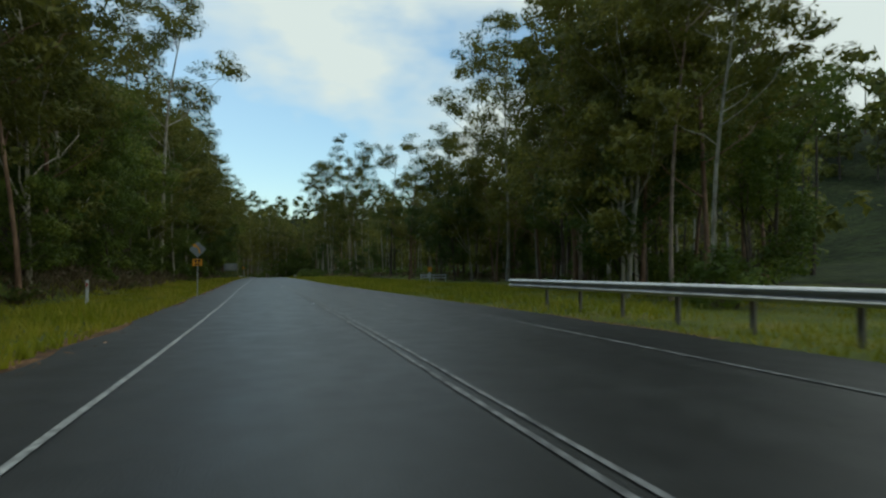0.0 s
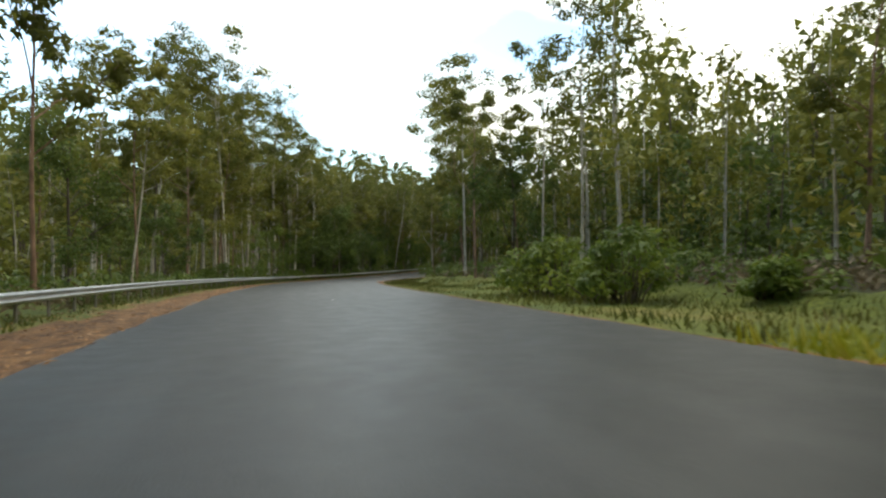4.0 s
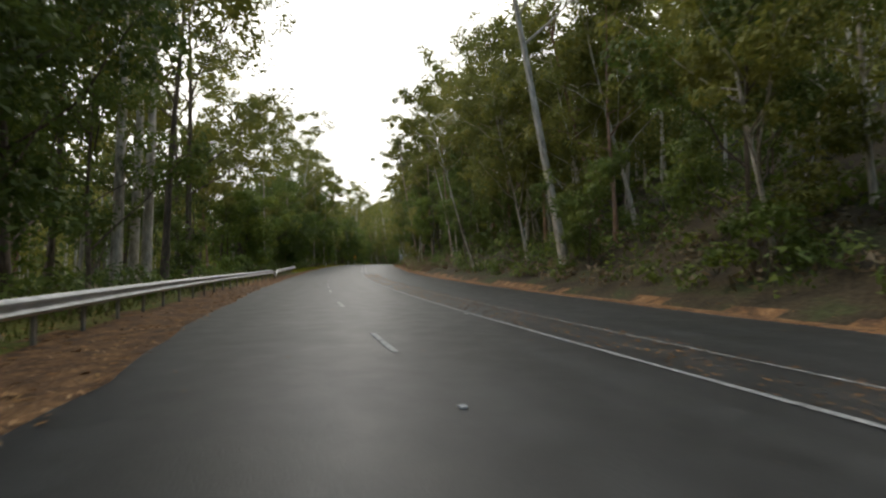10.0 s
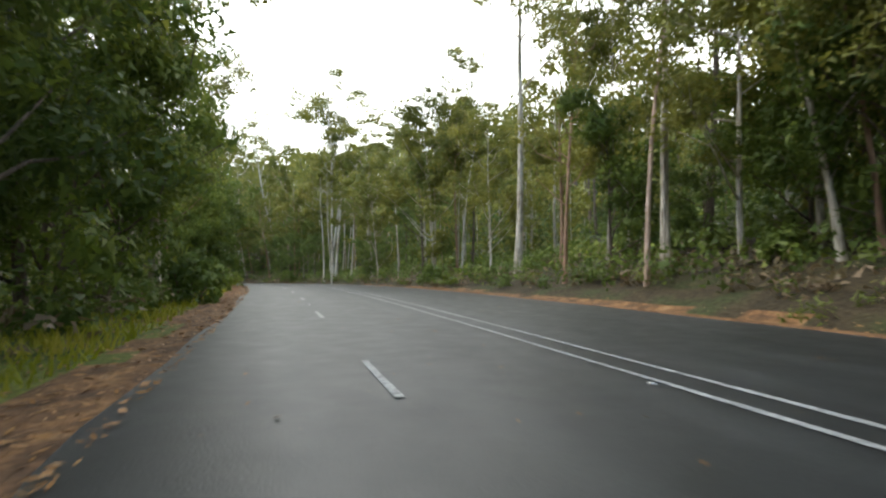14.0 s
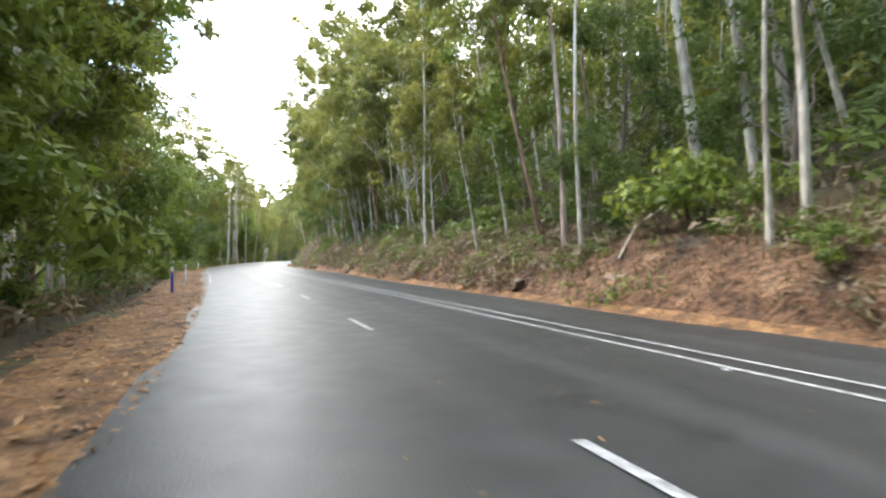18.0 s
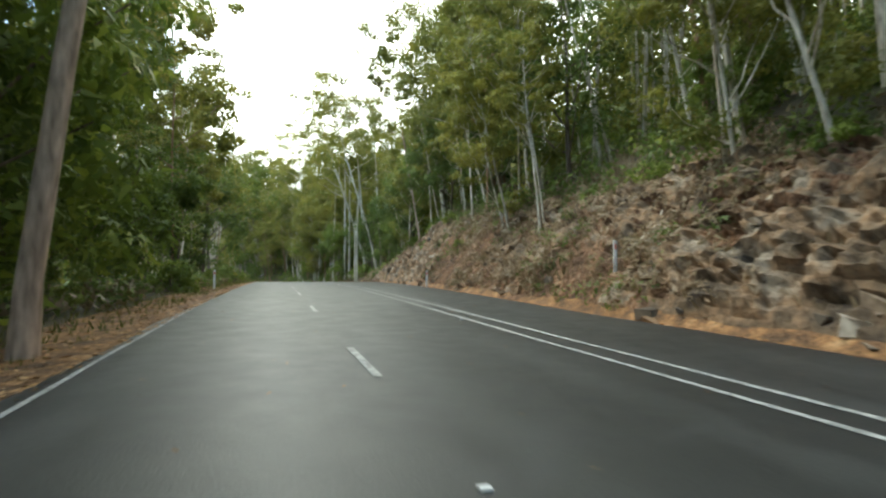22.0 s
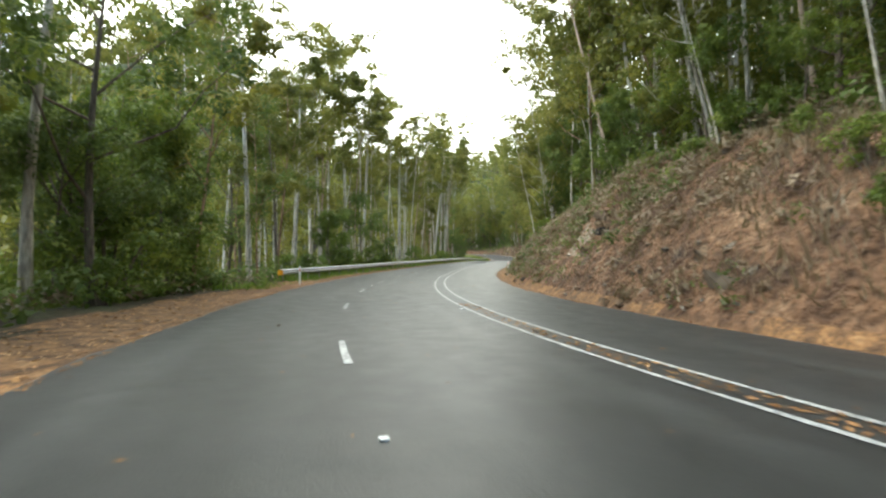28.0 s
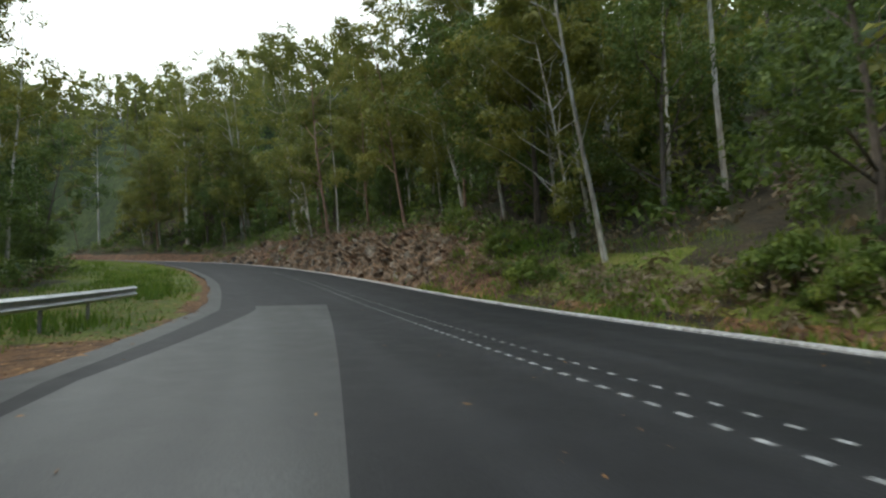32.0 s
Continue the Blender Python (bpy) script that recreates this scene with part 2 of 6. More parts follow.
_r1 = ramp(_n, [(0.0, (0.045, 0.038, 0.032)), (0.3, (0.10, 0.08, 0.058)), (0.55, (0.19, 0.122, 0.07)), (0.8, (0.21, 0.17, 0.125)), (1.0, (0.36, 0.31, 0.24))])
_r2 = ramp(_n, [(0.3, (0.35, 0.33, 0.31)), (0.6, (1.1, 1.1, 1.1))])
_l.new(_geo.outputs["Random Per Island"], _r1.inputs["Fac"])
_l.new(_big.outputs["Fac"], _r2.inputs["Fac"])
_l.new(mixed(_n, _l, _r1.outputs["Color"], _r2.outputs["Color"], 1.0, "MULTIPLY"), _b.inputs["Base Color"])
bump(_n, _l, _b, _big.outputs["Fac"], 0.7, 0.05)
BARK_PALE = earthy("bark_pale", [(0.3, (0.31, 0.25, 0.18)), (0.5, (0.48, 0.42, 0.33)), (0.75, (0.62, 0.57, 0.48))], 1.3, 9, 0.85, 0.02, (1, 1, 0.25))
BARK_DARK = earthy("bark_dark", [(0.3, (0.07, 0.055, 0.04)), (0.55, (0.15, 0.115, 0.085)), (0.8, (0.26, 0.19, 0.13))], 1.6, 12, 0.9, 0.04, (1, 1, 0.2))
BARK_RED = earthy("bark_red", [(0.3, (0.16, 0.09, 0.055)), (0.55, (0.33, 0.20, 0.13)), (0.8, (0.45, 0.36, 0.29))], 1.0, 9, 0.88, 0.03, (1, 1, 0.22))
BARK_SALMON = earthy("bark_salmon", [(0.3, (0.32, 0.21, 0.15)), (0.55, (0.46, 0.34, 0.26)), (0.8, (0.58, 0.48, 0.40))], 1.0, 9, 0.85, 0.02, (1, 1, 0.22))
LEAF_EUC = leafy("eucalypt_leaf", [(0.0, (0.062, 0.078, 0.016)), (0.4, (0.135, 0.142, 0.026)), (0.72, (0.235, 0.225, 0.040)), (1.0, (0.37, 0.32, 0.068))])
LEAF_MID = leafy("understory_leaf", [(0.0, (0.038, 0.062, 0.015)), (0.5, (0.092, 0.132, 0.026)), (0.85, (0.175, 0.212, 0.04)), (1.0, (0.26, 0.27, 0.06))])
LEAF_SHRUB = leafy("shrub_leaf", [(0.0, (0.042, 0.07, 0.012)), (0.5, (0.118, 0.162, 0.024)), (0.85, (0.225, 0.262, 0.04)), (1.0, (0.34, 0.345, 0.055))])
LEAF_BRUSH = leafy("dry_scrub", [(0.0, (0.07, 0.056, 0.026)), (0.4, (0.145, 0.115, 0.056)), (0.7, (0.205, 0.145, 0.085)), (1.0, (0.29, 0.225, 0.15))], 0.3)
LEAF_DRY = leafy("dry_leaf", [(0.0, (0.12, 0.052, 0.018)), (0.5, (0.31, 0.152, 0.048)), (0.85, (0.42, 0.25, 0.105)), (1.0, (0.54, 0.44, 0.30))], 0.1)
BLADE = leafy("grass_blade", [(0.0, (0.13, 0.175, 0.012)), (0.5, (0.29, 0.295, 0.02)), (0.8, (0.41, 0.355, 0.045)), (1.0, (0.52, 0.40, 0.11))], 0.4)
BLADE_OLIVE = leafy("olive_grass_blade", [(0.0, (0.045, 0.064, 0.012)), (0.5, (0.098, 0.106, 0.018)), (0.8, (0.16, 0.142, 0.034)), (1.0, (0.26, 0.205, 0.085))], 0.35)
BLADE_GREEN = leafy("lush_grass_blade", [(0.0, (0.055, 0.105, 0.012)), (0.5, (0.12, 0.19, 0.02)), (0.8, (0.2, 0.255, 0.036)), (1.0, (0.31, 0.31, 0.08))], 0.4)
STEEL = plain("galvanised_steel", (0.52, 0.53, 0.53), 0.45, 0.75, 0.3, 3.0)
TIMBER = earthy("weathered_timber", [(0.3, (0.12, 0.10, 0.08)), (0.7, (0.28, 0.25, 0.21))], 2, 20, 0.9, 0.01, (1, 1, 0.2))
CONCRETE = earthy("pale_concrete", [(0.3, (0.30, 0.28, 0.25)), (0.7, (0.48, 0.46, 0.42))], 1.5, 12, 0.9, 0.01)
WHITE = plain("white_plastic", (0.78, 0.77, 0.73), 0.5, 0, 0.25, 6)
RED = plain("red_reflector", (0.6, 0.03, 0.02), 0.3, 0, 0.1)
YELLOW = plain("sign_yellow", (0.85, 0.36, 0.02), 0.45, 0, 0.12, 4)
BLACK = plain("sign_black", (0.02, 0.02, 0.02), 0.5, 0, 0.2)
SIGN_WHITE = plain("sign_white", (0.75, 0.75, 0.72), 0.45, 0, 0.12, 4)
SIGN_GREY = plain("sign_back_grey", (0.32, 0.33, 0.33), 0.5, 0.4, 0.2, 3)
BLUE = plain("marker_blue", (0.02, 0.07, 0.45), 0.45, 0, 0.15, 5)

# ---------------------------------------------------------------- the road's line
KAPPA = [12.6, 8.2, 3.3, -1.8, -5.4, -5.8, -4.7, -8.0, -18.2, -32.0, -44.3, -52.3, -55.0, -52.8, -49.1, -49.0, -51.6, -51.1, -44.1, -32.4,
         -20.3, -12.8, -12.3, -15.8, -18.0, -14.9, -5.2, 10.5, 29.4, 46.0, 54.5, 55.6, 53.9, 48.4, 31.0, -0.5, -28.4, -34.0, -21.9, -9.1,
         -4.6, -4.1, 4.2, 25.6, 48.0, 51.6, 29.3, -9.4, -50.0, -82.6, -102.3, -106.3, -91.4, -59.3, -23.6, 0.3, 11.8, 19.2, 26.3, 45.0, 65.0, 75.0, 75.0, 60.0, 30.0, 0.0]
GRADE = [-207, -220, -220, -200, -191, -211, -257, -320, -391, -452, -487, -468, -381, -261, -129, 18, 162, 244, 263, 267, 277, 331, 405, 428, 399, 338, 258, 171, 93, 34,
         1, -3, 21, 82, 199, 278, 231, 192, 230, 277, 283, 209, 80, -68, -190, -262, -280, -254, -201, -116, 4, 142, 281, 371, 398, 372, 303, 209, 190, 640, 680, 620, 500, 450, 400, 400]
S_MIN, S_MAX = -60.0, 1290.0
_s = np.arange(0.0, S_MAX + 41, 1.0)
_k = np.interp(_s, np.arange(len(KAPPA)) * 20.0, np.array(KAPPA) * 1e-4)
_th = np.r_[0, np.cumsum((_k[1:] + _k[:-1]) / 2)]
_tm = (_th[1:] + _th[:-1]) / 2
_g = np.interp(_s, np.arange(len(GRADE)) * 20.0, np.array(GRADE) * 1e-4)
_back = np.arange(-100.0, 0.0)
AX_S = np.r_[_back, _s]
AX_X = np.r_[0 * _back, 0, np.cumsum(-np.sin(_tm))]
AX_Y = np.r_[_back, 0, np.cumsum(np.cos(_tm))]
AX_T = np.r_[0 * _back, _th]
AX_Z = np.r_[_g[0] * _back, 0, np.cumsum((_g[1:] + _g[:-1]) / 2)]


def on(s, d, z=0.0):
    """World place of the point s metres along the road, d metres to the right of its axis and z above the road's level."""
    x, y, t, zz = (np.interp(s, AX_S, a) for a in (AX_X, AX_Y, AX_T, AX_Z))
    return np.stack([x + np.cos(t) * d, y + np.sin(t) * d, zz + z + 0 * x], -1)


def heading(s):
    return float(np.degrees(np.interp(s, AX_S, AX_T)))


def table(*pairs):
    a = np.array(pairs, float)
    return lambda s: np.interp(s, a[:, 0], a[:, 1])


DASH = table((225, 1.7), (260, 1.5), (299, 1.06), (337, 1.36), (376, 1.58), (455, 1.34), (493, .78), (510, 1.2), (582, 1.52), (600, 1.98), (633, 2.44), (673, 2.17),
             (706, 2.1), (737, 1.2), (776, 1.55), (808, 1.37), (846, 1.2), (878, 1.95), (892, 2.3), (982, 1.2), (1024, 1.07), (1061, 1.7), (1092, 1.28), (1127, .35), (1160, .8))
MIDDLE = table((0, 1.75), (45, 1.85), (78, 2.5), (115, 2.5), (135, 2.2), (180, 2), (222, 2.1), (228, 2.28), (264, 3.75), (300, 4.13), (337, 4.0), (376, 4.3), (455, 4.73), (489, 3.47),
               (580, 4.7), (599, 5.05), (634, 5.7), (670, 5.1), (706, 5.0), (739, 4.28), (774, 4.5), (808, 4.3), (843, 4.4), (879, 5.75), (984, 3.95), (1021, 4.25), (1058, 4.75), (1093, 4.3), (1126, 3.1), (1157, 3.6), (1185, 4.3))
_left = table((0, -1.51), (41, -1.42), (78, -.66), (114, -.5), (131, -.91), (180, -1.2), (222, -1.4), (231, -1.58), (262, -2.15), (299, -2.0))
PAVE_L = table((0, -3.0), (45, -3.1), (82, -2.9), (117, -2.44), (134, -2.5), (180, -3.2), (227, -3.8), (264, -3.85), (300, -2.0), (338, -1.75), (375, -1.6), (413, -1.8), (452, -2.0), (492, -1.9), (508, -1.15), (530, -1.0),
               (582, -1.15), (600, -1.1), (636, -.8), (670, -.85), (704, -1.4), (744, -2.0), (778, -2.3), (810, -1.75), (843, -1.5), (880, -1.25), (900, -.7), (913, -.2), (930, -.6), (988, -1.85), (1024, -2.15), (1060, -1.9), (1096, -1.75), (1134, -2.3), (1160, -2.2), (1170, -.9), (1184, -.9), (1230, -2))
PAVE_R = table((0, 7.2), (47, 6.3), (82, 6.6), (117, 5.8), (135, 6.3), (180, 6.9), (225, 7.8), (266, 9.7), (303, 10.3), (340, 9.6), (378, 9.8), (458, 10.6), (495, 10), (583, 9.7), (603, 9.1),
               (638, 9.7), (672, 8), (709, 8.9), (741, 7.9), (778, 7.8), (812, 7.8), (846, 9.4), (883, 11), (930, 9.5), (988, 7.1), (1025, 8.1), (1064, 8.8), (1098, 9.1), (1131, 7.1), (1160, 8.4))


def edge_left(s):
    return np.where(np.asarray(s) < 300, _left(s), DASH(s) - 2.95)


BANK_H = table((0, .2), (200, .4), (425, .5), (450, 1.2), (485, 1.7), (510, 0.9), (555, .2), (622, .2), (650, .9), (680, 2.0), (700, 3.0), (725, 3.3), (760, 4.6), (772, 5.4), (784, 4.6), (800, 3.7), (832, 4.8), (846, 5.8), (851, 5.0), (857, 3.0),
               (864, 1.3), (888, .2), (935, .3), (960, 2.5), (1000, 4.2), (1040, 5.5), (1064, 3.6), (1080, .4), (1105, .4), (1117, 1.6), (1128, 2.7), (1147, 2.5), (1156, 1.0), (1172, 1.0), (1183, 3.6), (1216, 3.6), (1236, 1.4), (1290, 1.2))
HILL_R = table((0, .02), (110, .03), (180, .1), (260, .28), (400, .48), (480, .5), (560, .2), (620, .28), (700, .55), (860, .55), (900, .22), (950, .45), (1060, .45), (1090, .25), (1130, .45))
HILL_L = table((0, .62), (100, .6), (135, .35), (165, 0), (220, -.07), (430, -.08), (500, -.05), (584, -.15), (700, -.15), (860, -.15), (1000, -.08), (1100, -.12), (1165, -.06), (1250, .05))
HILL_FAR = table((30, .10), (70, .3), (110, .42), (500, .42), (600, .3), (1080, .3), (1150, 1.0), (1300, 1.1))
VERGE_L = table((0, 4.5), (120, 4.2), (165, 3.4), (430, 3.2), (500, 2.4), (584, 1.9), (650, 2.0), (720, 1.6), (800, 1.6), (880, 2), (960, 2.6), (1060, 3.0), (1165, 4.5))
VERGE_R = table((0, 22), (80, 18), (118, 8), (200, 5.0), (240, 3.6), (300, 2.4), (350, 1.9), (400, 1.6), (440, 1.3), (500, 1.2), (560, 2.2), (620, 2.0), (650, 1.0), (860, .9), (890, 1.8), (940, 1.4), (965, .8), (1062, .9), (1085, 3), (1118, 1.6), (1178, 1.2), (1250, .9))


def wobble(x, y, cell, seed=0):
    """Smooth value noise of about -1 to 1, for arrays."""
    def h(i, j):
        v = np.sin(i * 127.1 + j * 311.7 + seed * 74.7) * 43758.5453
        return 2 * (v - np.floor(v)) - 1
    x, y = np.asarray(x, float) / cell, np.asarray(y, float) / cell
    i, j = np.floor(x), np.floor(y)
    u, v = x - i, y - j
    u, v = u * u * (3 - 2 * u), v * v * (3 - 2 * v)
    return (h(i, j) * (1 - u) + h(i + 1, j) * u) * (1 - v) + (h(i, j + 1) * (1 - u) + h(i + 1, j + 1) * u) * v


def relief(s, d):
    """Height of the ground over the road's level, at s along it and d to the right."""
    s, d = np.broadcast_arrays(np.asarray(s, float), np.asarray(d, float))
    right = d > 0
    e = np.where(right, d - PAVE_R(s), PAVE_L(s) - d)
    verge = np.where(right, VERGE_R(s), VERGE_L(s))
    out = np.maximum(e - verge, 0)
    hb = np.where(right, BANK_H(s), 0.0)
    run = 0.9 + hb * 0.75
    f = np.clip(out / run, 0, 1)
    z = -0.05 - 0.06 * np.clip(e, 0, 1) + hb * f * (1.35 - 0.35 * f)
    far = np.maximum(out - run, 0)
    slope = np.where(right, HILL_R(s), HILL_L(s))
    z = z + slope * np.minimum(far, 42) + np.where((slope < 0.15) | (s > 1265), HILL_FAR(s) * (1 - .42 * (s > 1265)), 0.30) * np.clip(far - 55 + 30 * (s > 1120) + 18 * (s > 1265), 0, np.where(s > 1120, 55, 105))
    rough = np.clip(out / 2, 0, 1)
    z = z + rough * (0.14 + 0.16 * np.clip(hb / 3, 0, 1.4) * (f > 0)) * (wobble(s, d, 2.3, 1) + 0.6 * wobble(s, d, 0.9, 2)) + np.clip(far / 20, 0, 1) * 0.8 * wobble(s, d, 14, 3)
    return np.where(e < 0, -0.25, z + 0.02 * wobble(s, d, 0.7, 4))


# ---------------------------------------------------------------- mesh helpers
def mesh_object(name, verts, faces, mats, parent=None, label="", smooth=False, face_mat=None, uv=None):
    me = bpy.data.meshes.new(name)
    if isinstance(faces, list):
        me.from_pydata([tuple(v) for v in np.asarray(verts).tolist()], [], faces)
    else:
        v, f = np.asarray(verts, dtype=np.float32), np.asarray(faces, dtype=np.int32)
        me.vertices.add(len(v))
        me.vertices.foreach_set("co", v.ravel())
        me.loops.add(f.size)
        me.loops.foreach_set("vertex_index", f.ravel())
        me.polygons.add(len(f))
        me.polygons.foreach_set("loop_start", np.arange(0, f.size, f.shape[1], dtype=np.int32))
        me.update(calc_edges=True)
    for m in (mats if isinstance(mats, (list, tuple)) else [mats]):
        me.materials.append(m)
    if face_mat is not None:
        me.polygons.foreach_set("material_index", np.asarray(face_mat, dtype=np.int32))
    me.polygons.foreach_set("use_smooth", np.full(len(me.polygons), bool(smooth)))
    if uv is not None:
        lay = me.uv_layers.new(name="across")
        idx = np.empty(len(me.loops), dtype=np.int32)
        me.loops.foreach_get("vertex_index", idx)
        lay.data.foreach_set("uv", np.asarray(uv, dtype=np.float32)[idx].ravel())
    me.update()
    ob = new(name, me)
    if parent:
        ob.parent = parent
    if label:
        tagged(ob, label)
    return ob


def part(name, bm, mat, parent, label=""):
    me = bpy.data.meshes.new(name)
    bm.to_mesh(me)
    bm.free()
    me.materials.append(mat)
    ob = new(name, me)
    ob.parent = parent
    if label:
        tagged(ob, label)
    return ob


def box(w, d, h, at=(0, 0, 0), bevel=0.0, turn=None):
    bm = bmesh.new()
    bmesh.ops.create_cube(bm, size=1, matrix=Matrix.LocRotScale(at, turn, (w, d, h)))
    if bevel:
        bmesh.ops.bevel(bm, geom=bm.edges[:], offset=bevel, segments=2, affect="EDGES", profile=0.6)
    return bm


def rod(r, h, at=(0, 0, 0), sides=12, r2=None):
    bm = bmesh.new()
    bmesh.ops.create_cone(bm, cap_ends=True, segments=sides, radius1=r, radius2=r if r2 is None else r2, depth=h, matrix=Matrix.Translation((at[0], at[1], at[2] + h / 2)))
    return bm


def grid_faces(rows, cols):
    i = np.arange(rows * cols).reshape(rows, cols)
    return np.stack([i[:-1, :-1], i[:-1, 1:], i[1:, 1:], i[1:, :-1]], -1).reshape(-1, 4)


def ribbon(name, s0, s1, d0, d1, z, mat, parent=None, step=2.0, across=2, thick=0.0):
    """A strip that lies along the road from s0 to s1, between the offsets d0(s) and d1(s)."""
    s = np.linspace(s0, s1, max(2, int((s1 - s0) / step) + 1))
    a, b = (d(s) if callable(d) else np.full_like(s, d) for d in (d0, d1))
    f = np.linspace(0, 1, across)
    d = a[:, None] + (b - a)[:, None] * f
    p = on(np.repeat(s[:, None], across, 1), d, z)
    uv = np.stack([d, np.repeat(s[:, None], across, 1)], -1).reshape(-1, 2)
    return mesh_object(name, p.reshape(-1, 3), grid_faces(len(s), across), mat, parent, uv=uv)


# ---------------------------------------------------------------- road and ground
road = ribbon("road", S_MIN, S_MAX, lambda s: PAVE_L(s) + 0.12 * wobble(s, 0 * s, 1.7, 8), lambda s: PAVE_R(s) + 0.12 * wobble(s, 0 * s + 9, 1.7, 9), 0.0, ASPHALT, step=1.0, across=10)
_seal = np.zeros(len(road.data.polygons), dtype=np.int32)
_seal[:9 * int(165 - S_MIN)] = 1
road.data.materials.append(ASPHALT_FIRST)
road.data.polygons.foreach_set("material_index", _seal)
tagged(road, "grey chip-sealed two and three lane mountain road", "road", kind="structure")


def side_strip(name, sign):
    s = np.arange(S_MIN, S_MAX + 0.1, 0.9)
    off = np.r_[-0.35, 0, 0.3, 0.7, np.arange(1.2, 9, 0.45), np.arange(9.2, 16, 0.9), np.arange(16.5, 27, 2.0)]
    S = np.repeat(s[:, None], len(off), 1)
    D = (PAVE_R(S) if sign > 0 else PAVE_L(S)) + sign * off[None, :]
    z = relief(S, D)
    z[:, 0] = -0.25
    P = on(S, D, z)
    faces = grid_faces(len(s), len(off))
    if sign < 0:
        faces = faces[:, ::-1]
    sm, om = (S[:-1, :-1] + S[1:, 1:]) / 2, np.repeat(((off[:-1] + off[1:]) / 2)[None, :], len(s) - 1, 0)
    verge = VERGE_R(sm) if sign > 0 else VERGE_L(sm)
    hb = BANK_H(sm) if sign > 0 else 0 * sm
    n = 0.5 * wobble(sm, om, 1.6, 11)
    grassy = (sm < 130) | ((sm < 352) & (sign > 0) & (om > 0.9)) | ((((sm > 1075) & (sm < 1114)) | ((sm > 1153) & (sm < 1178))) & (sign > 0) & (om > 1.6)) | ((sign < 0) & (sm > 1165)) | ((sign < 0) & (sm > 150) & (sm < 430) & (om > 2.3 + n)) | ((sign < 0) & (sm > 430) & (sm < 545) & (om > 1.1 + n)) | ((sign < 0) & (sm > 725) & (sm < 765) & (om > 0.3)) | ((sign < 0) & (sm > 886) & (sm < 928) & (om > 0.7 + n))
    mat = np.where(om < verge + 0.2 + n, np.where(grassy & (om > 0.45 + 0.5 * n), 1, 0), 2)
    mat = np.where((om >= verge + 0.2 + n) & (om < verge + 1.2 + hb * 0.8) & (hb > 1.0), 3, mat)
    mat = np.where(grassy & (om < verge + 3 + 2 * n) & (mat == 2), 1, mat)
    ob = mesh_object(name, P.reshape(-1, 3), faces, [LITTER, GRASS, FOREST, EARTH], smooth=True, face_mat=mat.ravel())
    return ob


verge_left = tagged(side_strip("ground_left", -1), "roadside verge of leaf litter and grass below forest", "verge", kind="structure")
verge_right = tagged(side_strip("ground_right", 1), "roadside verge and brown earth cutting below forest", "bank", kind="structure")


def hills():
    step = 9.0
    xs, ys = np.arange(-420, 1160, step), np.arange(-420, 1320, step)
    X, Y = np.meshgrid(xs, ys)
    q = np.stack([X.ravel(), Y.ravel()], 1)
    a = np.stack([AX_X, AX_Y], 1)[::4]
    best, dist = np.zeros(len(q), int), np.zeros(len(q))
    for k in range(0, len(q), 4000):
        dd = ((q[k:k + 4000, None] - a[None]) ** 2).sum(2)
        best[k:k + 4000] = dd.argmin(1)
        dist[k:k + 4000] = np.sqrt(dd.min(1))
    s, t = AX_S[::4][best], AX_T[::4][best]
    side = np.where((q[:, 0] - a[best, 0]) * np.cos(t) + (q[:, 1] - a[best, 1]) * np.sin(t) > 0, 1, -1)
    d = side * dist
    z = AX_Z[::4][best] + relief(s, d)
    e = np.where(side > 0, d - PAVE_R(s), PAVE_L(s) - d)
    z -= np.clip((25 - e) / 5, 0, 1) * 4.0
    z += np.clip((e - 60) / 60, 0, 1) * 9 * wobble(q[:, 0], q[:, 1], 70, 21)
    return mesh_object("ground_hills", np.c_[q, z], grid_faces(len(ys), len(xs)), HILLSIDE, smooth=True), q, z, e


ground_hills, HQ, HZ, HE = hills()
tagged(ground_hills, "forested hillsides rising round the valley", "hill", kind="structure")
far_ground = mesh_object("ground", [(-4500, -4500, -45), (4500, -4500, -45), (4500, 4500, -45), (-4500, 4500, -45)], [(0, 1, 2, 3)], FOREST)
tagged(far_ground, "dark forest floor reaching to the horizon", "ground", kind="structure")
# ---------------------------------------------------------------- road markings
def line(s0, s1, off, width=0.12, name="edge_line", mat=None, z=0.012):
    return ribbon(name, s0, s1, lambda s: off(s) - width / 2 + 0.012 * wobble(s, 0 * s, 0.8, 31), lambda s: off(s) + width / 2 + 0.012 * wobble(s, 0 * s, 0.8, 32), z, mat or PAINT, road, step=1.0)


for a, b in ((S_MIN, 146), (208, 296), (440, 462), (694, 716), (762, 822), (884, 928), (972, 1000)):
    line(a, b, edge_left, 0.075 if b < 300 else 0.06, mat=PAINT_WORN if a == 884 else None)
for a, b in ((S_MIN, 105), (205, 300), (330, 352), (470, 512), (1085, 1115)):
    line(a, b, lambda s: np.minimum(MIDDLE(s) + 3.55, PAVE_R(s) - 0.35), 0.075, mat=PAINT_WORN)
line(S_MIN, 100, MIDDLE, 0.065, "centre_line", PAINT_WORN)
line(S_MIN, 100, lambda s: MIDDLE(s) + 0.17, 0.06, "centre_line", PAINT_WORN)
line(196, 246, MIDDLE, 0.08, "centre_line")
line(196, 246, lambda s: MIDDLE(s) + 0.3, 0.06, "centre_line")
line(246, 425, MIDDLE, 0.085, "centre_line")
line(246, 425, lambda s: MIDDLE(s) + 0.3 + 1.0 * np.clip(np.minimum((s - 246) / 30, (425 - s) / 40), 0, 1), 0.05, "centre_line")
line(425, 1112, MIDDLE, 0.085, "centre_line")
